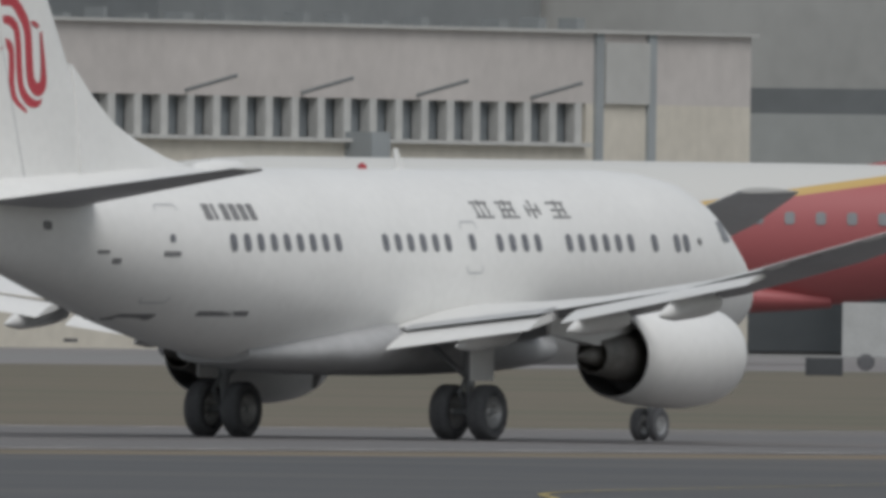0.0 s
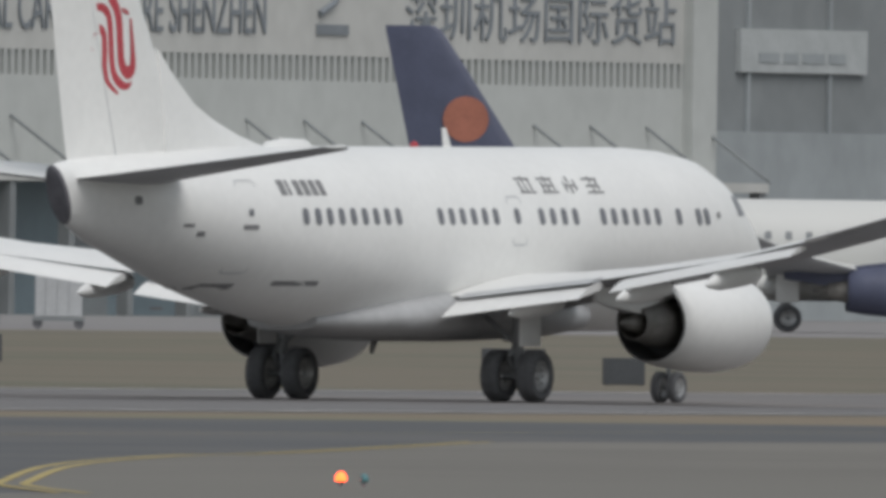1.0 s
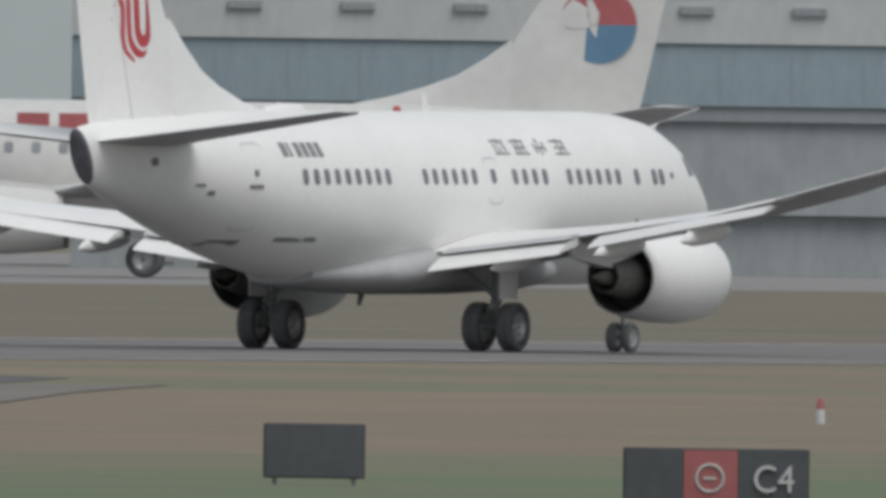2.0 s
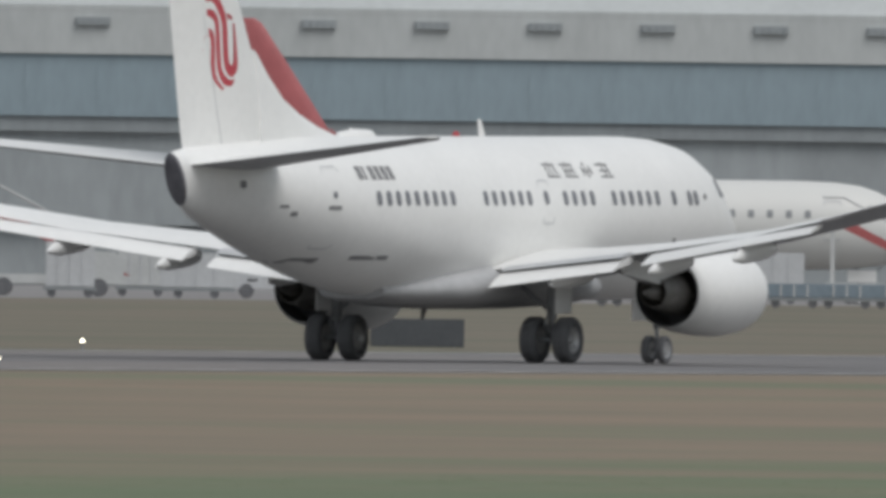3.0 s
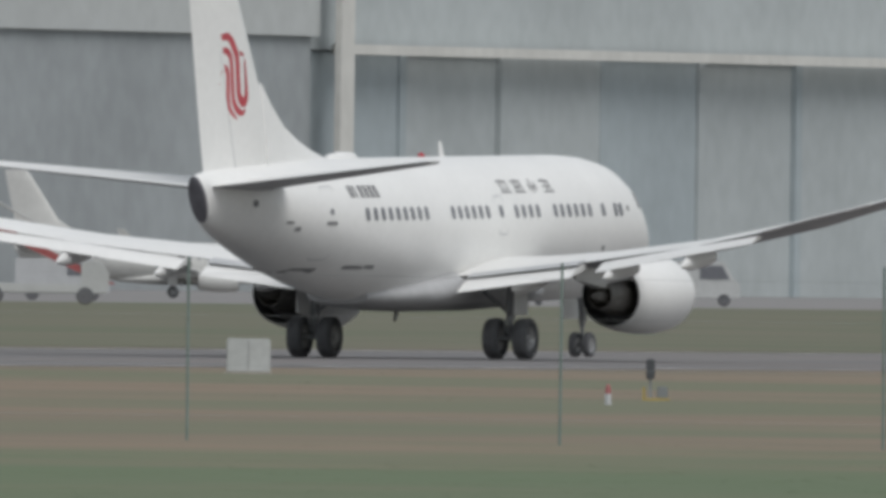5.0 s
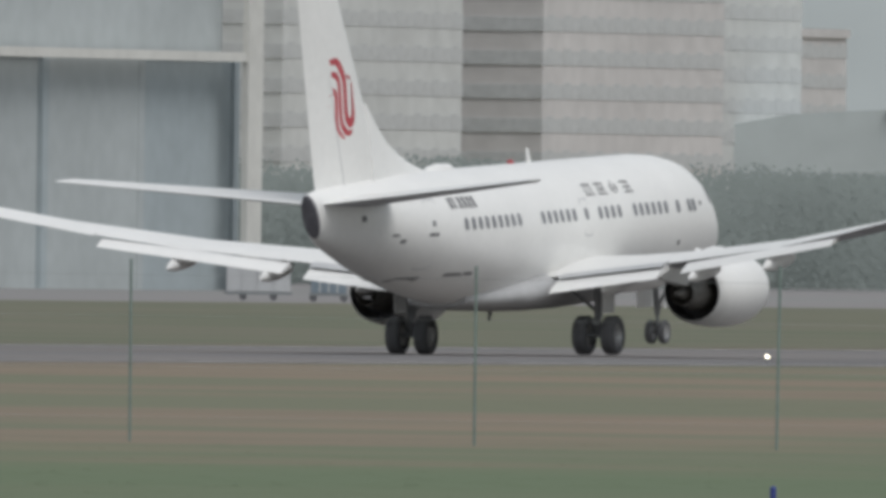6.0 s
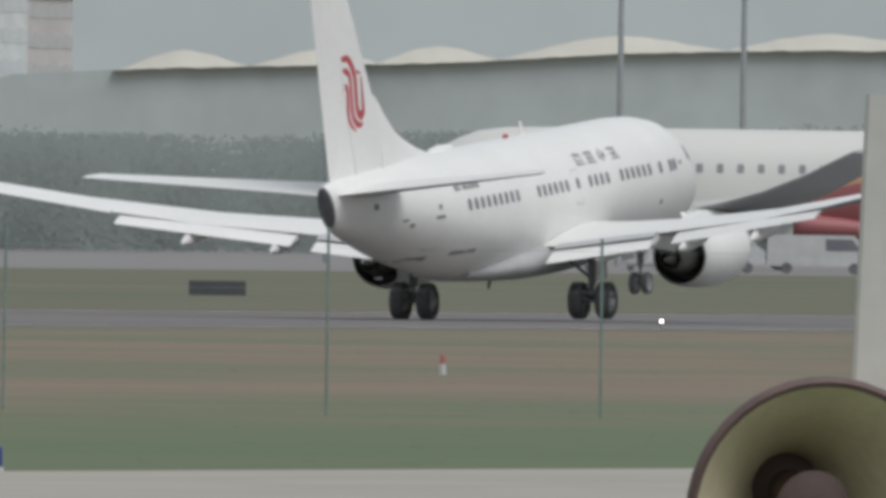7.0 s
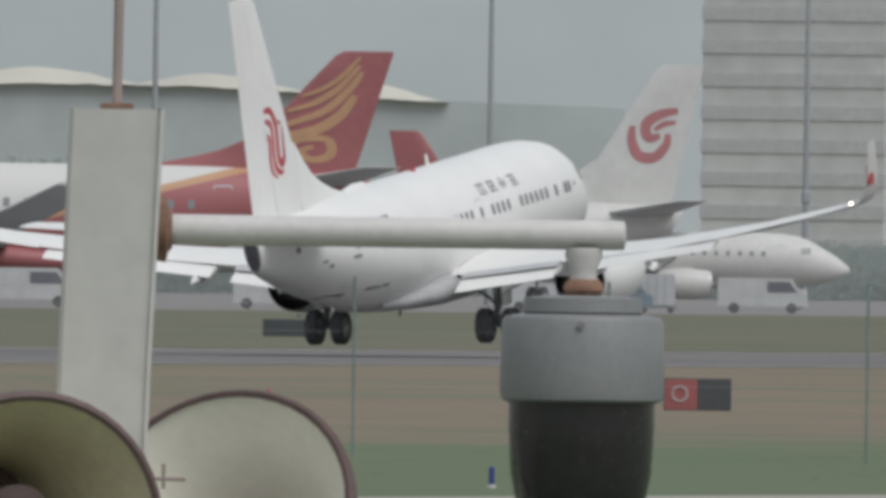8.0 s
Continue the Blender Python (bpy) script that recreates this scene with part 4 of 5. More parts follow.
def wavy_terminal():
    b = thing("wavy_terminal", "distant long terminal with an undulating pale roof", "building")
    d = 4000.0

    def eaves(a):
        return float(np.interp(a, [18.0, 18.4, 18.7, 18.95, 19.2, 19.5, 19.9, 20.1, 20.35, 21.0], [18.0, 18.8, 19.9, 20.0, 19.5, 18.2, 17.3, 16.4, 13.0, 11.0]))

    def along(a, o, z):
        return Vector(((d + o) * math.cos(radians(a)), (d + o) * math.sin(radians(a)), z))
    front = [[along(a, 1, 0), along(a, 1, eaves(a)), along(a, 50, eaves(a)), along(a, 50, 0)] for a in np.linspace(21.0, 18.1, 150)]
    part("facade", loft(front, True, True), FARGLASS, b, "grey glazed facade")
    # shallow shells in a row, each a low arch
    for mid, half, rise in ((19.86, 0.10, 1.7), (19.67, 0.10, 1.5), (19.50, 0.10, 1.6), (19.25, 0.18, 1.75), (18.94, 0.17, 1.6), (18.68, 0.14, 1.3), (18.46, 0.11, 1.4)):
        rings = []
        for u in np.linspace(-1, 1, 41):
            a = mid + half * u
            h = 0.06 + rise * math.cos(u * math.pi / 2) ** 1.5
            z = eaves(a) - 0.1 + 0.12 * noise.noise(Vector((a * 40, mid, 0)))
            rings.append([along(a, o, z + q) for o, q in ((0, 0), (2, h * 0.45), (7, h), (45, h + 0.1), (45, 0))])
        part("roof_shell", loft(rings, True, True), SANDR, b, "pale arched roof shell", True, angle=80)
    return b


wavy_terminal()


def hills():
    """A low range that closes the view."""
    rings = []
    for i in range(121):
        a = radians(12 + i * 0.25)
        d = 4650
        h = 95 + 40 * noise.noise(Vector((i * 0.06, 0, 0))) + 14 * noise.noise(Vector((i * 0.31, 5, 0)))
        c, s = math.cos(a), math.sin(a)
        rings.append([Vector((d * c, d * s, -1)), Vector(((d + 40) * c, (d + 40) * s, h * 0.45)), Vector(((d + 120) * c, (d + 120) * s, h * 0.85)), Vector(((d + 200) * c, (d + 200) * s, h)), Vector(((d + 260) * c, (d + 260) * s, -1))])
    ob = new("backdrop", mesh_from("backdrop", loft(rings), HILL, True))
    tagged(ob, "wooded hills coloured haze grey", "hills", kind="structure")


hills()
# foliage lightened and greyed in its colour for distance haze
LEAF = mat("dusty_grey_foliage", (0.18, 0.205, 0.195), 1.0, second=(0.19, 0.215, 0.205), scale=0.25, gloss=0.1)


def far_woods():
    """A belt of trees: many small leaf clumps with an uneven top."""
    rnd, rs = random.Random(8), np.random.RandomState(8)
    vs, per = [], 1200
    ang = np.array([0, 1.3, 2.5, 3.8, 5.0])
    for k in range(420):
        b = rnd.uniform(17.3, 21.2)
        perp = rnd.uniform(1010, 1100)
        if b > 20.83 and perp < 1090:
            perp = 1100
        p = site(b, perp)
        top = 8.6 + 3.4 * noise.noise(Vector((b * 2.3, 0, 0))) + 1.4 * noise.noise(Vector((b * 9.0, 3, 0))) + rnd.uniform(-0.9, 0.9)
        if b <= 18.25:
            top *= 0.5
        z = rs.uniform(0.02, 1.0, per) * top
        r = (1.9 - 1.1 * np.abs(z / top - 0.5)) * 1.9
        c = np.stack([p.x + rs.normal(0, 1, per) * r, p.y + rs.normal(0, 1, per) * r, z], 1)
        nrm = np.array([-0.55, -0.45, 0.75]) + rs.normal(0, 0.12, (per, 3))
        nrm /= np.linalg.norm(nrm, axis=1)[:, None]
        u = np.cross(nrm, rs.normal(0, 1, (per, 3)))
        u /= np.linalg.norm(u, axis=1)[:, None]
        v = np.cross(nrm, u)
        size = rs.uniform(0.09, 0.19, (per, 1, 1)) * rs.uniform(0.6, 1.1, (per, 5, 1))
        vs.append((c[:, None] + size * (np.cos(ang)[None, :, None] * u[:, None] + np.sin(ang)[None, :, None] * v[:, None])).reshape(-1, 3))
    co = np.concatenate(vs)
    me = bpy.data.meshes.new("far_woods")
    me.from_pydata(co.tolist(), [], np.arange(len(co)).reshape(-1, 5).tolist())
    me.materials.append(LEAF)
    tagged(new("far_woods", me), "belt of hazed dark trees behind the apron", "trees", kind="stuff")


far_woods()

# ---- tall apron light masts ----
MAST = mat("grey_galvanised_mast", (0.36, 0.38, 0.39), 0.6, 0.3)


def light_mast(bearing, perp=850, h=24):
    p = site(bearing, perp)
    m = thing("light_mast", "tall grey apron floodlight mast", "light mast", "apron light masts", at=pose(p.x, p.y, 0))
    part("pole", tube([(0, 0, 0), (0, 0, h * 0.5), (0, 0, h)], [0.26, 0.2, 0.14], 10), MAST, m, "", True)
    part("joint_collar", lathe([(7.2, 0.2), (7.3, 0.3), (8.0, 0.3), (8.1, 0.2)], "z", 12), MAST, m, "", True)
    part("head_frame", lathe([(h - 0.2, 0.2), (h, 0.9), (h + 0.3, 0.9), (h + 0.4, 0.2)], "z", 12), MAST, m, "", True)
    for k in range(6):
        part("floodlight", boxes((0.7, 1.2, -0.25, 0.25, h - 0.1, h + 0.3), bevel=0.03), DKGREY, m, m=Matrix.Rotation(k * math.pi / 3, 4, "Z"))
    return m


for bb in (19.652, 19.238, 19.063, 18.768, 18.291, 17.841):
    light_mast(bb)


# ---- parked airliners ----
# underside shade put into the colour again, paler on the parked airliners
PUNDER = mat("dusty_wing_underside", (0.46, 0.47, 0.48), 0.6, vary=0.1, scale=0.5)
def paint(plane, limits, mats):
    """A livery whose colours meet along slanting lines x = a + b * z, from the tail forward."""
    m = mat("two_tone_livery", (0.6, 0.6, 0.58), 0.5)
    n, l = m.node_tree.nodes, m.node_tree.links
    tones = [q.node_tree.nodes["Color Ramp"].color_ramp.elements[1].color[:] for q in mats]
    co = n.new("ShaderNodeTexCoord")
    xyz = n.new("ShaderNodeSeparateXYZ")
    l.new(co.outputs["Object"], xyz.inputs[0])
    last = n.new("ShaderNodeRGB")
    last.outputs[0].default_value = tones[0]
    socket = last.outputs[0]
    for (a, b_), tone in zip(limits, tones[1:]):
        zz = n.new("ShaderNodeMath")
        zz.operation = "MULTIPLY_ADD"
        zz.inputs[1].default_value, zz.inputs[2].default_value = b_, a - 3.5 * b_
        l.new(xyz.outputs[2], zz.inputs[0])
        gt = n.new("ShaderNodeMath")
        gt.operation = "GREATER_THAN"
        l.new(xyz.outputs[0], gt.inputs[0])
        l.new(zz.outputs[0], gt.inputs[1])
        mx = n.new("ShaderNodeMix")
        mx.data_type = "RGBA"
        l.new(gt.outputs[0], mx.inputs[0])
        l.new(socket, mx.inputs[6])
        mx.inputs[7].default_value = tone
        socket = mx.outputs[2]
    l.new(socket, n["Principled BSDF"].inputs["Base Color"])
    for o in plane.children:
        if o.name.startswith(("fuselage", "wing_fairing")):
            o.data.materials.clear()
            o.data.materials.append(m)


def parked_airliner(label, tail_bearing, perp, scale, nose_right, body, fin, stab, nacelle=None, turn=0, long=1.0):
    plane = thing("parked_airliner", label, "airliner", "parked airliners")
    basic_airliner(plane, body, fin, stab, nacelle=nacelle, winglets=scale < 1.1)
    for s in (-1, 1):
        main_gear(plane, s)
        for x in np.arange(-8.5, 11, 0.85):
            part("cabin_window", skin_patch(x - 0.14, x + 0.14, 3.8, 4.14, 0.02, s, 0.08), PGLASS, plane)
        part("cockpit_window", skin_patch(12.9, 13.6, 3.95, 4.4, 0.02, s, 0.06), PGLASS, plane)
        part("door", skin_frame(10.9, 11.7, 2.8, 4.6, 0.05, 0.02, s), GREYP, plane)
        part("door", skin_frame(-10.2, -9.4, 2.8, 4.7, 0.05, 0.02, s), GREYP, plane)
    nose_gear(plane)
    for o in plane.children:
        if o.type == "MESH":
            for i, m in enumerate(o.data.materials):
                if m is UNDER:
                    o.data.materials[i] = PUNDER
    b = tail_bearing
    heading = (b - 90 if nose_right else b + 90) + turn
    h = Vector((math.cos(radians(heading)), math.sin(radians(heading)), 0))
    p = site(b, perp) + h * 15.8 * scale
    plane.matrix_basis = pose(p.x, p.y, 0.03, 0, 0, heading) @ Matrix.Diagonal((scale * long, scale, scale, 1))
    return plane


def wide_body(plane):
    """Deeper fuselage and lower fin of a wide-body: heights stretched below the crown, eased above it."""
    for data in {o.data for o in plane.children if o.type == "MESH" and o.matrix_basis == Matrix()}:
        for v in data.vertices:
            v.co.z = float(np.interp(v.co.z, [-1, 1.0, 5.4, 12.6], [-1, 1.0, 6.55, 12.2]))


def fin_art(plane, shapes, material, name="fin_emblem", label=""):
    """Flat painted shapes on both sides of the fin, as bands: (course, width)."""
    for s in (-1, 1):
        for ctrl, w in shapes:
            bm = bmesh.new()
            p = smooth_path(ctrl)
            m = len(p)
            ribbon(bm, p, [w * (0.5 + 0.5 * math.sin(math.pi * (i + 0.5) / m)) for i in range(m)], lambda x, z, s=s: Vector((x, s * (fin_half(x, z) + 0.03), z)))
            part(name, bm, material, plane, label)


def fin_disc(plane, x, z, r, material, a0=0, a1=360, lift=0.03, name="fin_emblem", label=""):
    for s in (-1, 1):
        bm = bmesh.new()
        vs = [bm.verts.new((x + r * math.cos(radians(a)), s * (fin_half(x, z) + lift), z + r * math.sin(radians(a)))) for a in np.linspace(a0, a1, 25)[: 24 if a1 - a0 == 360 else 25]]
        bm.faces.new(vs)
        part(name, bm, material, plane, label)


SWIRL = [(((-10.6, 6.5), (-12.2, 7.2), (-13.6, 7.7), (-14.6, 8.6), (-15.2, 9.8)), 0.55), (((-11.5, 7.6), (-12.8, 8.2), (-14.0, 8.9), (-15.0, 10.2), (-15.5, 11.2)), 0.38), (((-12.4, 8.8), (-13.5, 9.3), (-14.5, 10.2), (-15.4, 11.6)), 0.32), (((-13.0, 9.7), (-13.9, 10.2), (-14.7, 11.0), (-15.4, 12.1)), 0.25),
         (((-12.0, 6.4), (-13.0, 7.1), (-14.1, 7.1), (-14.2, 6.2), (-13.4, 5.9), (-13.0, 6.4), (-13.5, 6.7)), 0.42)]

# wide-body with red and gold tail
p1 = parked_airliner("white wide-body airliner with red and gold tail", 28.468, 785, 1.5, False, OFFWHITE, HAZERED, OFFWHITE)
paint(p1, ((2.6, -6.5), (4.0, -6.5)), (HAZERED, HAZEGOLD, OFFWHITE))
fin_art(p1, SWIRL, HAZEGOLD, label="golden swirls on the red fin")
p2 = parked_airliner("white airliner with navy and red tail", 27.787, 800, 1.03, True, OFFWHITE, HAZENAVY, OFFWHITE, nacelle=HAZENAVY)
paint(p2, ((-9.5, -0.8), (-8.0, -0.8)), (HAZENAVY, HAZERED, OFFWHITE))
fin_disc(p2, -13.4, 8.6, 0.95, HAZEORANGE, label="orange disc on the navy fin")
p3 = parked_airliner("white wide-body freighter with red and blue tail disc", 25.67, 785, 1.45, False, OFFWHITE, OFFWHITE, OFFWHITE)
fin_disc(p3, -13.95, 8.02, 1.2, HAZERED, 0, 180, label="red half disc")
fin_disc(p3, -13.95, 8.02, 1.2, HAZEBLUE, 180, 360, label="blue half disc")
fin_art(p3, [(((-12.95, 8.0), (-13.7, 8.1), (-14.3, 8.45), (-15.0, 8.75)), 0.34), (((-13.65, 8.8), (-13.8, 8.4), (-13.85, 7.9), (-14.5, 7.1)), 0.30), (((-13.7, 8.05), (-14.3, 7.9), (-15.0, 8.0)), 0.26)], OFFWHITE, label="white swallow on the disc")
part("title_bars", bars((1.0, 1.1, 1.0, 1.1, 1.0, 1.1), 0.55, 0.03, 0.3), HAZERED, p3, "red title bars", m=pose(4.0, 1.80, 4.5) @ Matrix.Rotation(math.pi, 4, "Z"))
p4 = parked_airliner("white airliner with red tail and red rear fuselage", 24.776, 785, 1.035, True, OFFWHITE, HAZERED, OFFWHITE)
paint(p4, ((-6.0, -1.5), (-5.0, -1.5)), (HAZERED, HAZERED, OFFWHITE))
# emblem gold toned down in its colour for haze
fin_disc(p4, -13.0, 7.3, 0.9, mat("faded_gold_emblem", (0.42, 0.16, 0.10), 0.5), label="hazed golden emblem")
p5 = parked_airliner("white airliner with turquoise tail and red flower", 23.262, 805, 0.90, False, OFFWHITE, HAZETEAL, OFFWHITE, turn=72)
fin_disc(p5, -13.0, 8.0, 0.8, HAZEORANGE, label="red flower disc")
p6 = parked_airliner("small white jet with a plain white tail", 22.27, 800, 0.53, True, OFFWHITE, OFFWHITE, OFFWHITE)
# the farthest tails get still duller colours that stand for haze
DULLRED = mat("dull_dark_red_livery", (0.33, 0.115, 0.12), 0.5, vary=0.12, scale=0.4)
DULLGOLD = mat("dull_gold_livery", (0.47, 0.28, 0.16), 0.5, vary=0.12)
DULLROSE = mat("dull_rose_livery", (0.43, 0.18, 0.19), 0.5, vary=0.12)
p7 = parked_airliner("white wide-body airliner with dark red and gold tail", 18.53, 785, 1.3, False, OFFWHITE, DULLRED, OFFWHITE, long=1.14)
paint(p7, ((-0.9, -3.5), (0.3, -3.5)), (DULLRED, DULLGOLD, OFFWHITE))
fin_art(p7, SWIRL, DULLGOLD, label="golden swirls on the dark red fin")
wide_body(p7)
p8 = parked_airliner("white airliner with small red tail", 18.415, 850, 0.93, True, OFFWHITE, DULLRED, OFFWHITE)
p9 = parked_airliner("white airliner with red curl on its fin", 18.016, 830, 1.3, False, OFFWHITE, OFFWHITE, OFFWHITE)
fin_art(p9, [(((-13.2, 9.3), (-13.15, 8.6), (-13.5, 7.8), (-14.3, 7.7), (-14.9, 8.3), (-15.0, 8.9)), 0.55), (((-15.5, 10.1), (-14.6, 9.9), (-13.9, 9.4), (-14.0, 8.7), (-14.6, 8.8)), 0.55), (((-15.4, 9.5), (-14.8, 9.4), (-14.3, 9.1)), 0.3)], DULLROSE, label="hazed red curl on the fin")


# ---- vehicles and equipment on the apron ----
CARWHITE = mat("white_vehicle_paint", (0.50, 0.51, 0.505), 0.5, vary=0.12)
DKBLUE = mat("dull_blue_paint", (0.20, 0.25, 0.29), 0.5)
STAIRRED = mat("faded_red_paint", (0.38, 0.10, 0.10), 0.5)
SIGNBLACK = mat("sign_black", (0.075, 0.08, 0.088), 0.5, vary=0.2)


def pickup(bearing, perp, turn=0):
    p = site(bearing, perp)
    v = thing("pickup_truck", "white pickup truck on the airfield road", "pickup", at=pose(p.x, p.y, 0.03, 0, 0, bearing - 90 + turn))
    prof = [(-2.4, 0.45), (2.4, 0.45), (2.45, 0.9), (2.3, 1.05), (1.1, 1.12), (0.55, 1.72), (-0.9, 1.74), (-1.15, 1.1), (-2.4, 1.1)]
    part("body", slab([(x, -0.85, z) for x, z in prof], (0, 1, 0), 1.7), CARWHITE, v)
    part("side_window", slab([(x, -0.87, z) for x, z in ((0.95, 1.15), (0.5, 1.6), (-0.8, 1.62), (-0.95, 1.15))], (0, 1, 0), 0.02), GLASS, v, "dark side window")
    for x in (-1.5, 1.5):
        for y in (-0.75, 0.75):
            part("wheel", lathe([(-0.1, 0.2), (-0.11, 0.34), (0, 0.38), (0.11, 0.34), (0.1, 0.2)], "y", 16, at=(x, y, 0.38), cap=True), RUBBER, v, "", True)
    part("light_bar", boxes((-0.3, 0.0, -0.5, 0.5, 1.74, 1.86), bevel=0.02), ORANGE, v)
    return v


def stair_truck(bearing, perp, flip=1):
    p = site(bearing, perp)
    v = thing("stair_truck", "white and red passenger stair truck on the apron", "stair truck", "stair trucks", at=pose(p.x, p.y, 0.03, 0, 0, bearing - 90))
    part("chassis", boxes((-3.2, 3.2, -1.0, 1.0, 0.5, 0.95), bevel=0.05), CARWHITE, v)
    part("cab", slab([(flip * x, -1.0, z) for x, z in ((2.0, 0.9), (3.3, 0.9), (3.3, 1.5), (2.9, 2.0), (2.0, 2.0))], (0, 1, 0), 2.0), CARWHITE, v)
    part("stairs", slab([(flip * x, -0.9, z) for x, z in ((3.0, 0.95), (3.6, 0.95), (-2.2, 3.9), (-3.2, 3.9), (-3.2, 3.5), (-2.4, 3.5))], (0, 1, 0), 1.8), STAIRRED, v, "muted red stair flight")
    part("handrail", tube([(flip * 3.2, -0.95, 2.0), (flip * -2.3, -0.95, 4.9), (flip * -3.3, -0.95, 4.9)], 0.05, 6), CARWHITE, v)
    part("platform_leg", boxes((-2.9, -2.7, -0.8, 0.8, 0.9, 3.5)) if flip > 0 else boxes((2.7, 2.9, -0.8, 0.8, 0.9, 3.5)), CARWHITE, v)
    for x in (-2.0, 2.2):
        for y in (-0.9, 0.9):
            part("wheel", lathe([(-0.12, 0.2), (-0.13, 0.38), (0, 0.42), (0.13, 0.38), (0.12, 0.2)], "y", 16, at=(x, y, 0.42), cap=True), RUBBER, v, "", True)
    return v


def service_van(bearing, perp, material, l=4.6, h=2.1):
    p = site(bearing, perp)
    v = thing("service_van", "small service van parked on the apron", "van", "apron vehicles", at=pose(p.x, p.y, 0.03, 0, 0, bearing - 90))
    part("body", slab([(x * l, -0.9, z * h) for x, z in ((-0.5, 0.2), (0.5, 0.2), (0.5, 0.5), (0.42, 0.62), (0.32, 1.0), (-0.5, 1.0))], (0, 1, 0), 1.8), material, v)
    part("window", slab([(x * l, -0.92, z * h) for x, z in ((0.38, 0.6), (0.3, 0.9), (0.05, 0.9), (0.05, 0.6))], (0, 1, 0), 0.02), GLASS, v)
    for x in (-0.32, 0.32):
        for y in (-0.8, 0.8):
            part("wheel", lathe([(-0.1, 0.2), (-0.11, 0.3), (0, 0.34), (0.11, 0.3), (0.1, 0.2)], "y", 14, at=(x * l, y, 0.34), cap=True), RUBBER, v, "", True)
    return v


def crate(bearing, perp, material, w=2.4, h=1.6):
    p = site(bearing, perp)
    v = thing("cargo_container", "small cargo container on a dolly", "container", "cargo containers", at=pose(p.x, p.y, 0.03, 0, 0, bearing - 90))
    part("box", boxes((-w / 2, w / 2, -0.8, 0.8, 0.45, 0.45 + h), bevel=0.04), material, v)
    part("dolly", boxes((-w / 2 - 0.1, w / 2 + 0.1, -0.85, 0.85, 0.3, 0.45)), DKGREY, v)
    for x in (-0.8, 0.8):
        part("wheel", lathe([(-0.8, 0.12), (-0.8, 0.2), (0.8, 0.2), (0.8, 0.12)], "y", 12, at=(x, 0, 0.2), cap=True), RUBBER, v)
    for k in range(3):
        part("rib", boxes((-w / 2 + w * (k + 1) / 4 - 0.04, -w / 2 + w * (k + 1) / 4 + 0.04, -0.84, -0.8, 0.5, 0.4 + h)), GREYP, v)
    return v


pickup(27.70, 672)
for bb, away in ((25.03, 752), (23.83, 752), (22.235, 706), (23.55, 752)):
    stair_truck(bb, away)
rnd = random.Random(21)
for bb in (28.70, 28.62, 28.55, 28.9, 28.4, 28.28, 26.95, 26.88, 25.0, 24.9, 24.82, 24.70, 24.60, 24.1, 24.0, 22.95, 22.9, 22.85, 22.8, 22.75, 22.4, 22.2, 20.85, 20.75, 19.3, 19.2, 19.1, 18.95, 18.6, 18.2, 18.12, 18.05, 17.9, 21.5, 21.3):
    kind = rnd.random()
    if kind < 0.45:
        service_van(bb, rnd.uniform(738, 764), rnd.choice((CARWHITE, CARWHITE, DKBLUE, GREYP)), rnd.uniform(4, 6.5), rnd.uniform(1.7, 2.6))
    else:
        crate(bb, rnd.uniform(738, 764), rnd.choice((CARWHITE, GREYP, GREYP, DKBLUE)), rnd.uniform(1.8, 3.4), rnd.uniform(1.2, 2.0))
for bb, n in ((24.42, 9), (21.1, 0)):
    for k in range(n):
        crate(bb - 0.075 * k, 705, DKBLUE, 2.3, 0.6)


# ---- runway furniture ----
def sign_board(bearing, dist, w, h, z0, panels, label, category="runway sign"):
    """A sign of several panels on short legs, its face to the observer: (share of the width, material)."""
    p = Vector((dist * math.cos(radians(bearing)), dist * math.sin(radians(bearing)), 0))
    s = thing("airfield_sign", label, category, at=pose(p.x, p.y, 0, 0, 0, bearing - 90))
    part("case", boxes((-w / 2 - 0.02, w / 2 + 0.02, 0.02, 0.22, z0 - 0.02, z0 + h + 0.02), bevel=0.01), SIGNBLACK, s)
    x = -w / 2
    for share, material in panels:
        part("panel", boxes((x + 0.004, x + share * w - 0.004, -0.01, 0.02, z0, z0 + h)), material, s)
        x += share * w
    for k in (-0.4, 0.4):
        part("leg", boxes((k * w - 0.03, k * w + 0.03, 0.08, 0.16, 0, z0)), STEEL, s)
    return s


SIGNRED = mat("sign_red", (0.35, 0.11, 0.11), 0.5)
SIGNWHITE = mat("sign_white", (0.5, 0.5, 0.5), 0.5)
c4 = sign_board(25.578, 445, 2.02, 0.58, 0.04, ((0.32, SIGNBLACK), (0.30, SIGNRED), (0.38, SIGNBLACK)), "black and red taxiway sign lettered C4")
words("C4", 0.42, 0.86, 0.05, 0.16, 0.46, SIGNWHITE, c4, label="white characters C4")
ring = bmesh.new()
pts = [Vector((-0.07 + 0.15 * math.cos(a), -0.02, 0.31 + 0.15 * math.sin(a))) for a in np.linspace(0, 2 * math.pi, 25)]
tube(pts, 0.016, 6, ring)
box(ring, -0.14, 0.0, -0.03, -0.01, 0.295, 0.325)
part("no_entry_mark", ring, SIGNWHITE, c4, "white ring with a bar")
sign_board(26.15, 470, 1.15, 0.6, 0.1, ((1.0, SIGNBLACK),), "blank dark back of a taxiway sign")
nb = sign_board(17.991, 861, 1.4, 0.64, 0.02, ((0.5, SIGNRED), (0.5, SIGNBLACK)), "red and black taxiway sign with a ring")
ring = bmesh.new()
tube([Vector((-0.38 + 0.16 * math.cos(a), -0.02, 0.35 + 0.16 * math.sin(a))) for a in np.linspace(0, 2 * math.pi, 19)], 0.02, 6, ring)
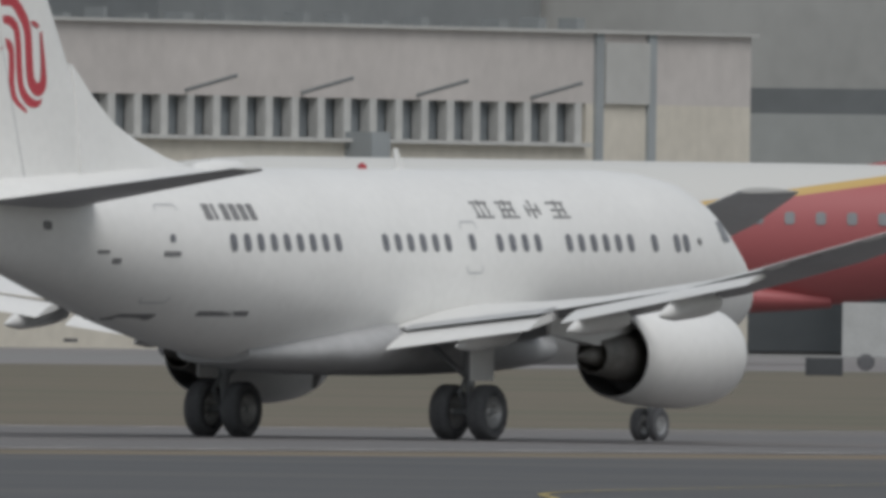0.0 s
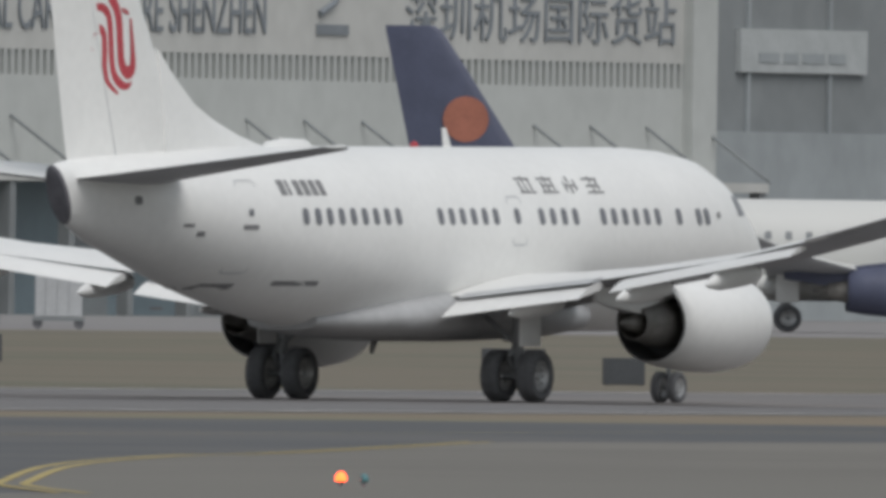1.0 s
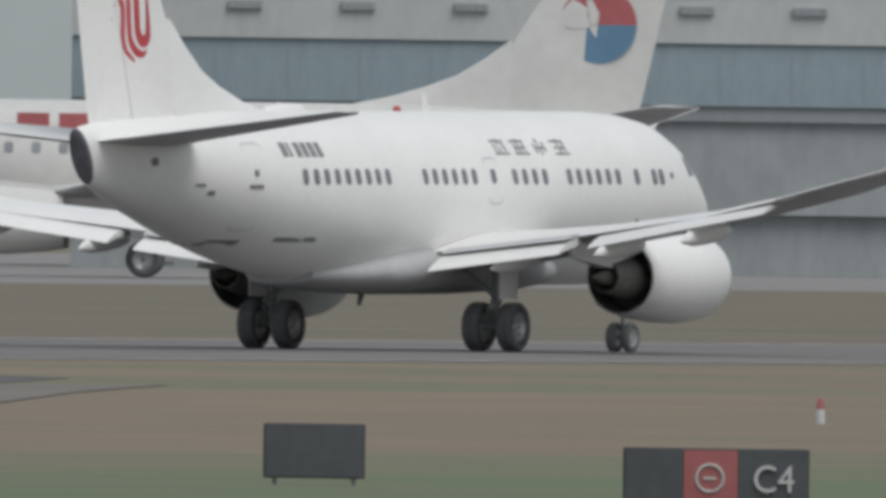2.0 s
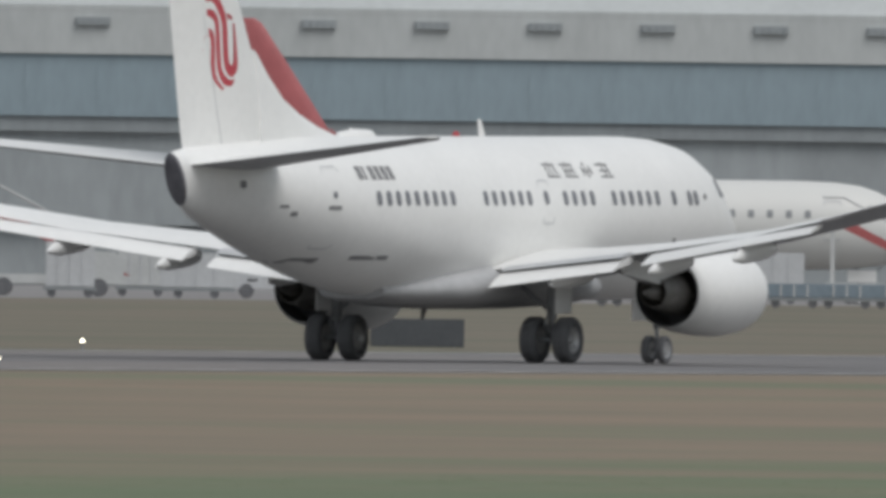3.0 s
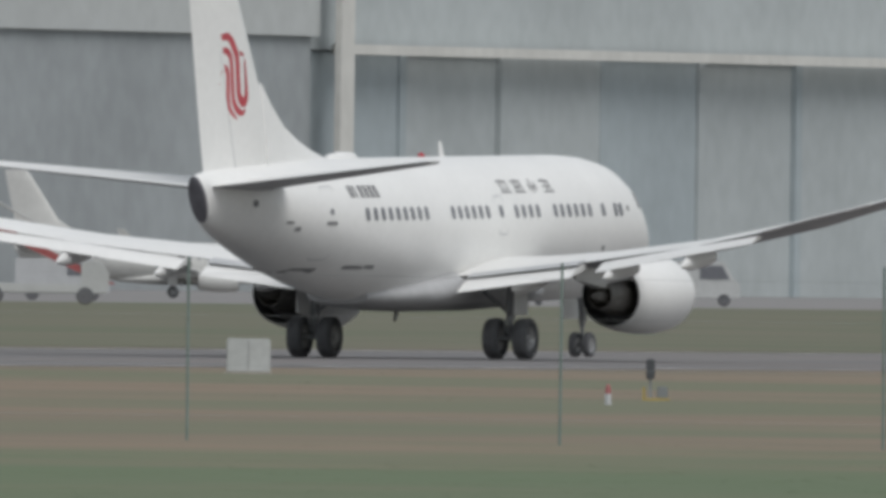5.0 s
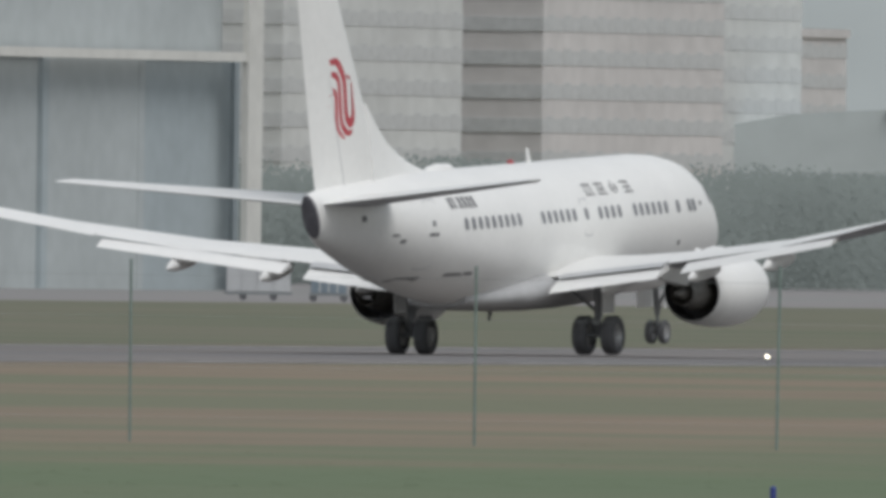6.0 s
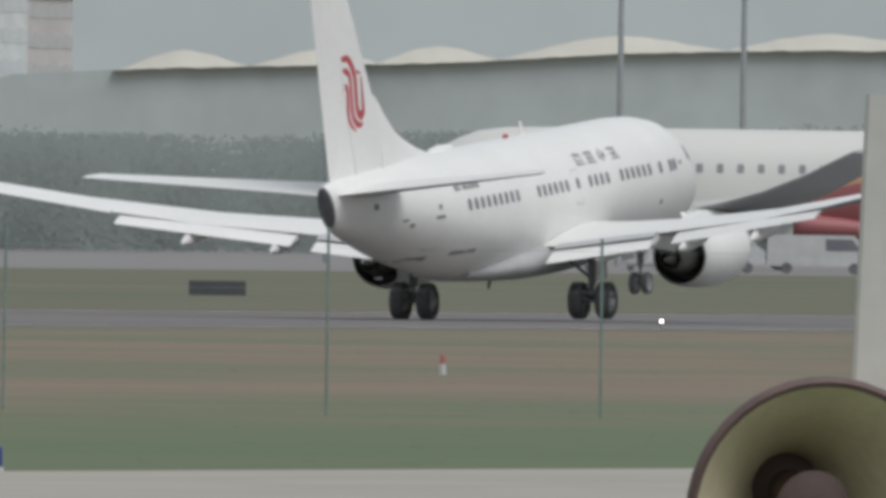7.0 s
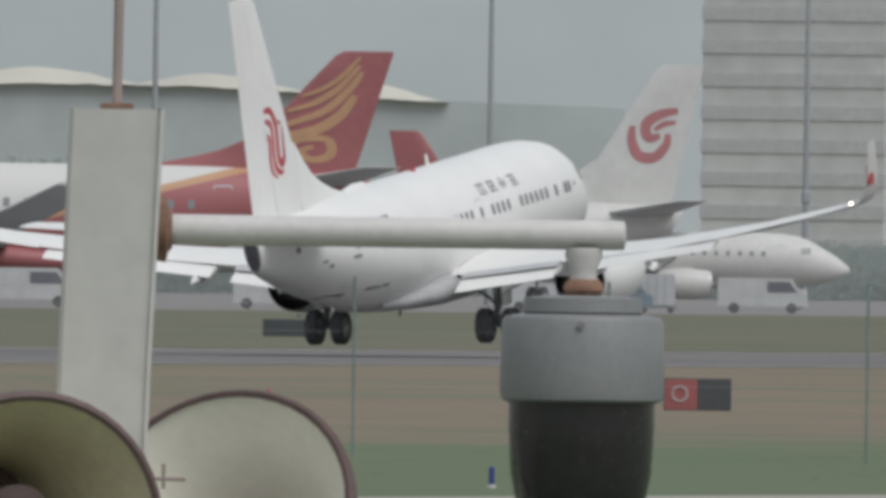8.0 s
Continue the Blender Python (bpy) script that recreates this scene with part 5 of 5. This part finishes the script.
part("no_entry_mark", ring, SIGNWHITE, nb, "white ring")
for bb, perp, w, h in ((27.632, 450, 1.5, 0.85), (27.475, 455, 1.0, 0.62), (28.456, 530, 3.7, 0.72), (24.505, 452, 2.5, 0.72), (19.807, 513, 2.1, 0.5), (18.573, 500, 2.0, 0.62), (29.02, 700, 1.3, 0.6), (28.75, 577, 0.7, 0.7)):
    sign_board(bb, perp / math.sin(radians(bb)), w, h, 0.05, ((1.0, SIGNBLACK),), "dark back of a runway sign beyond the runway", "runway sign")
p = Vector((954 * math.cos(radians(21.934)), 954 * math.sin(radians(21.934)), 0))
wb = thing("equipment_box", "white equipment cabinet beside the runway", "cabinet", at=pose(p.x, p.y, 0, 0, 0, 21.9 - 90))
part("cabinet", boxes((-0.52, 0.52, -0.3, 0.3, 0.04, 0.84), bevel=0.03), CARWHITE, wb)
part("plinth", boxes((-0.56, 0.56, -0.34, 0.34, 0, 0.06)), CONCRETE, wb)
part("door_seam", boxes((-0.006, 0.006, -0.31, -0.3, 0.1, 0.8)), DARKP, wb)


def polar(bearing, dist):
    return Vector((dist * math.cos(radians(bearing)), dist * math.sin(radians(bearing)), 0))


def marker_post(bearing, dist):
    p = polar(bearing, dist)
    m = thing("marker_post", "short red and white marker in the grass", "marker", "grass markers", at=pose(p.x, p.y, 0))
    part("base", lathe([(0, 0.07), (0.2, 0.065), (0.22, 0.06)], "z", 12, cap=True), GREYP, m, "white lower half", True)
    part("top", lathe([(0.22, 0.06), (0.36, 0.05), (0.41, 0.02)], "z", 12, cap=True), SIGNRED, m, "red upper half", True)


for bb, d in ((25.431, 625), (23.204, 685), (21.422, 803), (19.485, 805), (18.6, 840)):
    marker_post(bb, d)
p = polar(23.117, 478)
peg = thing("survey_peg", "short white peg in the green grass", "peg", at=pose(p.x, p.y, 0))
part("shaft", lathe([(0, 0.035), (0.16, 0.03), (0.19, 0.012)], "z", 10, cap=True), FRAMEW, peg, "", True)
part("foot", lathe([(0, 0.06), (0.03, 0.055), (0.04, 0.035)], "z", 10, cap=True), GREYP, peg, "", True)
p = polar(22.895, 703.6)
lamp = thing("ground_marker", "small dark marker block in the dry grass", "marker", at=pose(p.x, p.y, 0))
part("block", boxes((-0.07, 0.07, -0.07, 0.07, 0, 0.10), bevel=0.02), SIGNBLACK, lamp)
part("cap", boxes((-0.05, 0.05, -0.05, 0.05, 0.10, 0.13), bevel=0.01), DKGREY, lamp)
BULB = glow("bright_edge_lamp", (1.0, 0.93, 0.75), 6.0)
REDBULB = glow("red_guard_lamp", (1.0, 0.10, 0.02), 5.0)
TEAL = mat("teal_lens", (0.08, 0.22, 0.24), 0.2)


def edge_light(bearing, dist, lens, group="runway edge lights", label="small lit runway edge light", r=0.045, z=0.2):
    p = polar(bearing, dist)
    m = thing("edge_light", label, "runway light", group, at=pose(p.x, p.y, 0))
    part("stem", lathe([(0, 0.08), (0.02, 0.03), (z, 0.03), (z + 0.02, r)], "z", 10, cap=True), STEEL, m, "", True)
    part("lens", lathe([(z + 0.02, r), (z + r, r * 1.05), (z + r * 1.7, r * 0.7), (z + r * 2, 0.01)], "z", 12), lens, m, "lit lens", True)


for bb, perp in ((25.101, 376), (24.981, 434), (23.677, 434), (23.622, 377), (20.125, 376), (19.175, 376)):
    edge_light(bb, perp / math.sin(radians(bb)), BULB)
edge_light(27.875, 548, REDBULB, "guard lights", "red glowing guard light by the taxiway bend", 0.075, 0.07)
edge_light(27.842, 548, TEAL, "guard lights", "unlit teal guard light by the taxiway bend", 0.065, 0.07)


def sensor_stand(bearing, dist):
    p = polar(bearing, dist)
    m = thing("sensor_stand", "dark instrument stand on a low frame in the grass", "instrument stand", "instrument stands", at=pose(p.x, p.y, 0, 0, 0, bearing - 90))
    part("head", boxes((-0.09, 0.09, -0.1, 0.1, 0.45, 0.86), bevel=0.02), SIGNBLACK, m)
    part("post", boxes((-0.03, 0.03, -0.03, 0.03, 0, 0.45)), STEEL, m)
    part("side_box", boxes((0.14, 0.36, -0.1, 0.1, 0.05, 0.3), bevel=0.02), DKGREY, m)
    part("base_frame", boxes((-0.16, 0.4, -0.12, 0.12, 0, 0.06)), YELLOW, m)
    part("side_leg", boxes((-0.16, -0.1, -0.05, 0.05, 0, 0.28)), YELLOW, m)


sensor_stand(23.812, 746)
sensor_stand(21.362, 826)
BLUEMK = mat("blue_marker", (0.04, 0.06, 0.25), 0.5)
for bb, d in ((20.114, 493), (18.282, 560)):
    p = polar(bb, d)
    m = thing("edge_marker", "blue taxiway edge marker on a white foot", "marker", "edge markers", at=pose(p.x, p.y, 0))
    part("post", lathe([(0.05, 0.04), (0.28, 0.04), (0.3, 0.02)], "z", 10, cap=True), BLUEMK, m, "blue post", True)
    part("foot", lathe([(0, 0.06), (0.05, 0.05)], "z", 10, cap=True), CARWHITE, m, "white foot", True)
POSTG = mat("green_painted_post", (0.19, 0.25, 0.23), 0.6, vary=0.2, scale=2)


def fence():
    f = thing("wire_fence", "thin green posts of a wire perimeter fence", "fence")
    places = [polar(bb, 640) for bb in (23.69, 23.10, 22.56, 22.02, 21.49, 21.03, 20.54, 20.11, 19.65, 19.26, 18.87, 18.48, 18.12, 17.75, 17.4)]
    rnd = random.Random(2)
    for p in places:
        h = rnd.uniform(2.75, 3.0)
        part("post", tube([p, p + Vector((rnd.uniform(-0.06, 0.06), 0, h))], 0.023, 6), POSTG, f)
    for z in (0.4, 1.2, 2.0, 2.65):
        part("wire", tube([p + Vector((0, 0, z)) for p in places], 0.0022, 4), MAST, f)


fence()

# ---- close to the observer: the loudspeaker and camera post ----
POSTW = mat("chalky_white_post_paint", (0.56, 0.55, 0.525), 0.6, vary=0.09, scale=3)
RUST = mat("rusty_flange", (0.28, 0.16, 0.11), 0.8, vary=0.4, scale=30)
TUBEW = mat("white_tube_paint", (0.62, 0.60, 0.59), 0.5, vary=0.1, scale=8)
HOUSE = mat("grey_plastic_housing", (0.235, 0.24, 0.245), 0.55, vary=0.12, scale=10)
DOME = mat("smoked_black_dome", (0.025, 0.024, 0.025), 0.25, vary=0.2, scale=6)
# one enamel, its shaded and sunlit look put into two colours
HORN = mat("ivory_horn_enamel", (0.64, 0.57, 0.42), 0.45, vary=0.12, scale=8)
LITHORN = mat("pale_cream_horn_enamel", (0.92, 0.89, 0.80), 0.45, vary=0.05, scale=8)
HORNRIM = mat("brown_horn_rim", (0.13, 0.085, 0.08), 0.6, vary=0.2, scale=20)
WIRED = mat("dark_rod", (0.35, 0.28, 0.26), 0.6)


def near_post():
    b, d = 18.825, 64.0
    p = polar(b, d)
    at = pose(p.x, p.y, 0, 0, 0, b - 90)
    post = thing("camera_post", "chalky white square post with a side arm", "post", at=at)
    rings = []
    for z, x, w in ((0, -0.055, 0.072), (2.0, -0.04, 0.073), (3.0, -0.012, 0.074), (3.428, 0.004, 0.075)):
        rings.append([Vector((x + sx * (w - 0.006 * (c == 0)), sy * (w - 0.006 * (c == 1)), z)) for sx, sy, c in ((-1, -1, 0), (-1, -1, 1), (1, -1, 1), (1, -1, 0), (1, 1, 0), (1, 1, 1), (-1, 1, 1), (-1, 1, 0))])
    part("shaft", loft(rings), POSTW, post, "chalky white shaft")
    part("cap", boxes((-0.024, 0.030, -0.02, 0.02, 3.428, 3.437), bevel=0.002), RUST, post, "rusty cap")
    part("rod", tube([(0.003, 0, 3.43), (0.014, 0, 4.6)], 0.0085, 8), WIRED, post, "thin lightning rod", True)
    part("flange", lathe([(0.066, 0.03), (0.068, 0.05), (0.084, 0.052), (0.088, 0.036), (0.094, 0.03)], "x", 24, at=(0, 0, 3.238)), RUST, post, "rusty round flange", True)
    part("arm", lathe([(0.085, 0.0245), (0.8, 0.0235), (0.812, 0.0225), (0.815, 0.012), (0.815, 0.001)], "x", 24, at=(0, 0, 3.238)), TUBEW, post, "white side arm", True)
    # the camera hangs under the arm's end
    c = thing("dome_camera", "grey surveillance camera with a smoked dome", "camera", at=at @ pose(0.748, 0, 0))
    part("stem", lathe([(3.218, 0.028), (3.205, 0.030), (3.185, 0.022), (3.165, 0.022)], "z", 20), TUBEW, c, "", True)
    part("gland", lathe([(3.168, 0.024), (3.16, 0.031), (3.15, 0.032), (3.14, 0.024)], "z", 20, cap=True), RUST, c, "brown gland", True)
    part("top_plate", lathe([(3.142, 0.06), (3.138, 0.094), (3.116, 0.096), (3.11, 0.09)], "z", 32, cap=True), HOUSE, c, "grey top plate", True)
    part("housing", lathe([(3.112, 0.10), (3.108, 0.124), (3.10, 0.129), (2.99, 0.131), (2.976, 0.128), (2.972, 0.118)], "z", 40, cap=True), HOUSE, c, "grey round housing", True)
    part("dome", lathe([(2.976, 0.116), (2.93, 0.116), (2.86, 0.112), (2.80, 0.100), (2.75, 0.075), (2.725, 0.04), (2.72, 0.001)], "z", 40), DOME, c, "smoked black dome", True)
    part("screw", lathe([(-0.133, 0.006), (-0.126, 0.006)], "y", 10, at=(-0.005, 0, 3.095), cap=True), DARKP, c)
    # two horn loudspeakers on the post
    for out, z, yaw, depth, nod, size, enamel in ((-0.130, 2.762, 12, -0.30, 8, 1.08, HORN), (0.174, 2.778, -22, 0.12, -26, 1.13, LITHORN)):
        h = thing("horn_loudspeaker", "ivory horn loudspeaker with a brown rim", "loudspeaker", "horn loudspeakers", at=at @ pose(out, depth, z, nod, 0, yaw) @ Matrix.Diagonal((size, size, size, 1)))
        prof = [(0.0, 0.192), (0.02, 0.176), (0.05, 0.155), (0.10, 0.125), (0.16, 0.09), (0.22, 0.062), (0.27, 0.05)]
        part("bell", lathe(prof + [(0.272, 0.054)] + [(s, r + 0.006) for s, r in prof[::-1]], "y", 44), enamel, h, "ivory flared bell", True)
        rim = [(-0.005, 0.190), (-0.008, 0.197), (0.0, 0.204), (0.012, 0.203), (0.016, 0.197)]
        part("rim", lathe(rim, "y", 44), HORNRIM, h, "dark brown rim", True)
        part("throat", lathe([(0.265, 0.052), (0.25, 0.03), (0.10, 0.045), (0.07, 0.055), (0.06, 0.035), (0.06, 0.001)], "y", 28), HORNRIM, h, "dark throat cone", True)
        part("driver", lathe([(0.26, 0.06), (0.28, 0.075), (0.38, 0.075), (0.40, 0.05), (0.40, 0.001)], "y", 28), HOUSE, h, "grey driver unit", True)
        part("bracket", boxes((-0.02, 0.02, 0.28, 0.36, -0.12, -0.06), bevel=0.004), RUST, h)
    w_ = thing("wing_bolt", "rusty wing bolt on the post", "bolt", at=at @ pose(0.085, -0.09, 2.842))
    part("rod", lathe([(-0.03, 0.003), (0.035, 0.003)], "x", 8, cap=True), WIRED, w_)
    part("wing", boxes((-0.003, 0.003, -0.003, 0.003, -0.016, 0.024), bevel=0.001), WIRED, w_)


near_post()


def motions():
    """Keys all that moves: the airliner along the runway, and its wheels."""
    nod = [(0, 0.40), (4.6, 0.40), (5.0, 0.75), (5.5, 1.30), (6.0, 2.05), (6.5, 3.03), (7.0, 4.08), (7.5, 4.85), (8.0, 5.85)]
    lean = [(0, 0.15), (4.5, 0.15), (5.5, 0.55), (6.0, 0.80), (6.5, 0.95), (7.0, 1.15), (7.5, 1.45), (8.0, 1.45)]
    rows = []
    for k in range(41):
        t = k * 0.2
        x = 709.0 + 57.29 * t + 0.94 * t * t - 0.02238 * t ** 3
        a, b = (float(np.interp(t, *zip(*q))) for q in (nod, lean))
        z = 0.008 + 2.86 * math.sin(radians(b)) * 0.5 + float(np.interp(t, [0, 7.2, 7.6, 8.0], [0, 0, 0.1, 0.38]))
        rows.append((t, pose(x, 404.4, z, -b, -a, 0)))
    walk(plane, rows)


motions()
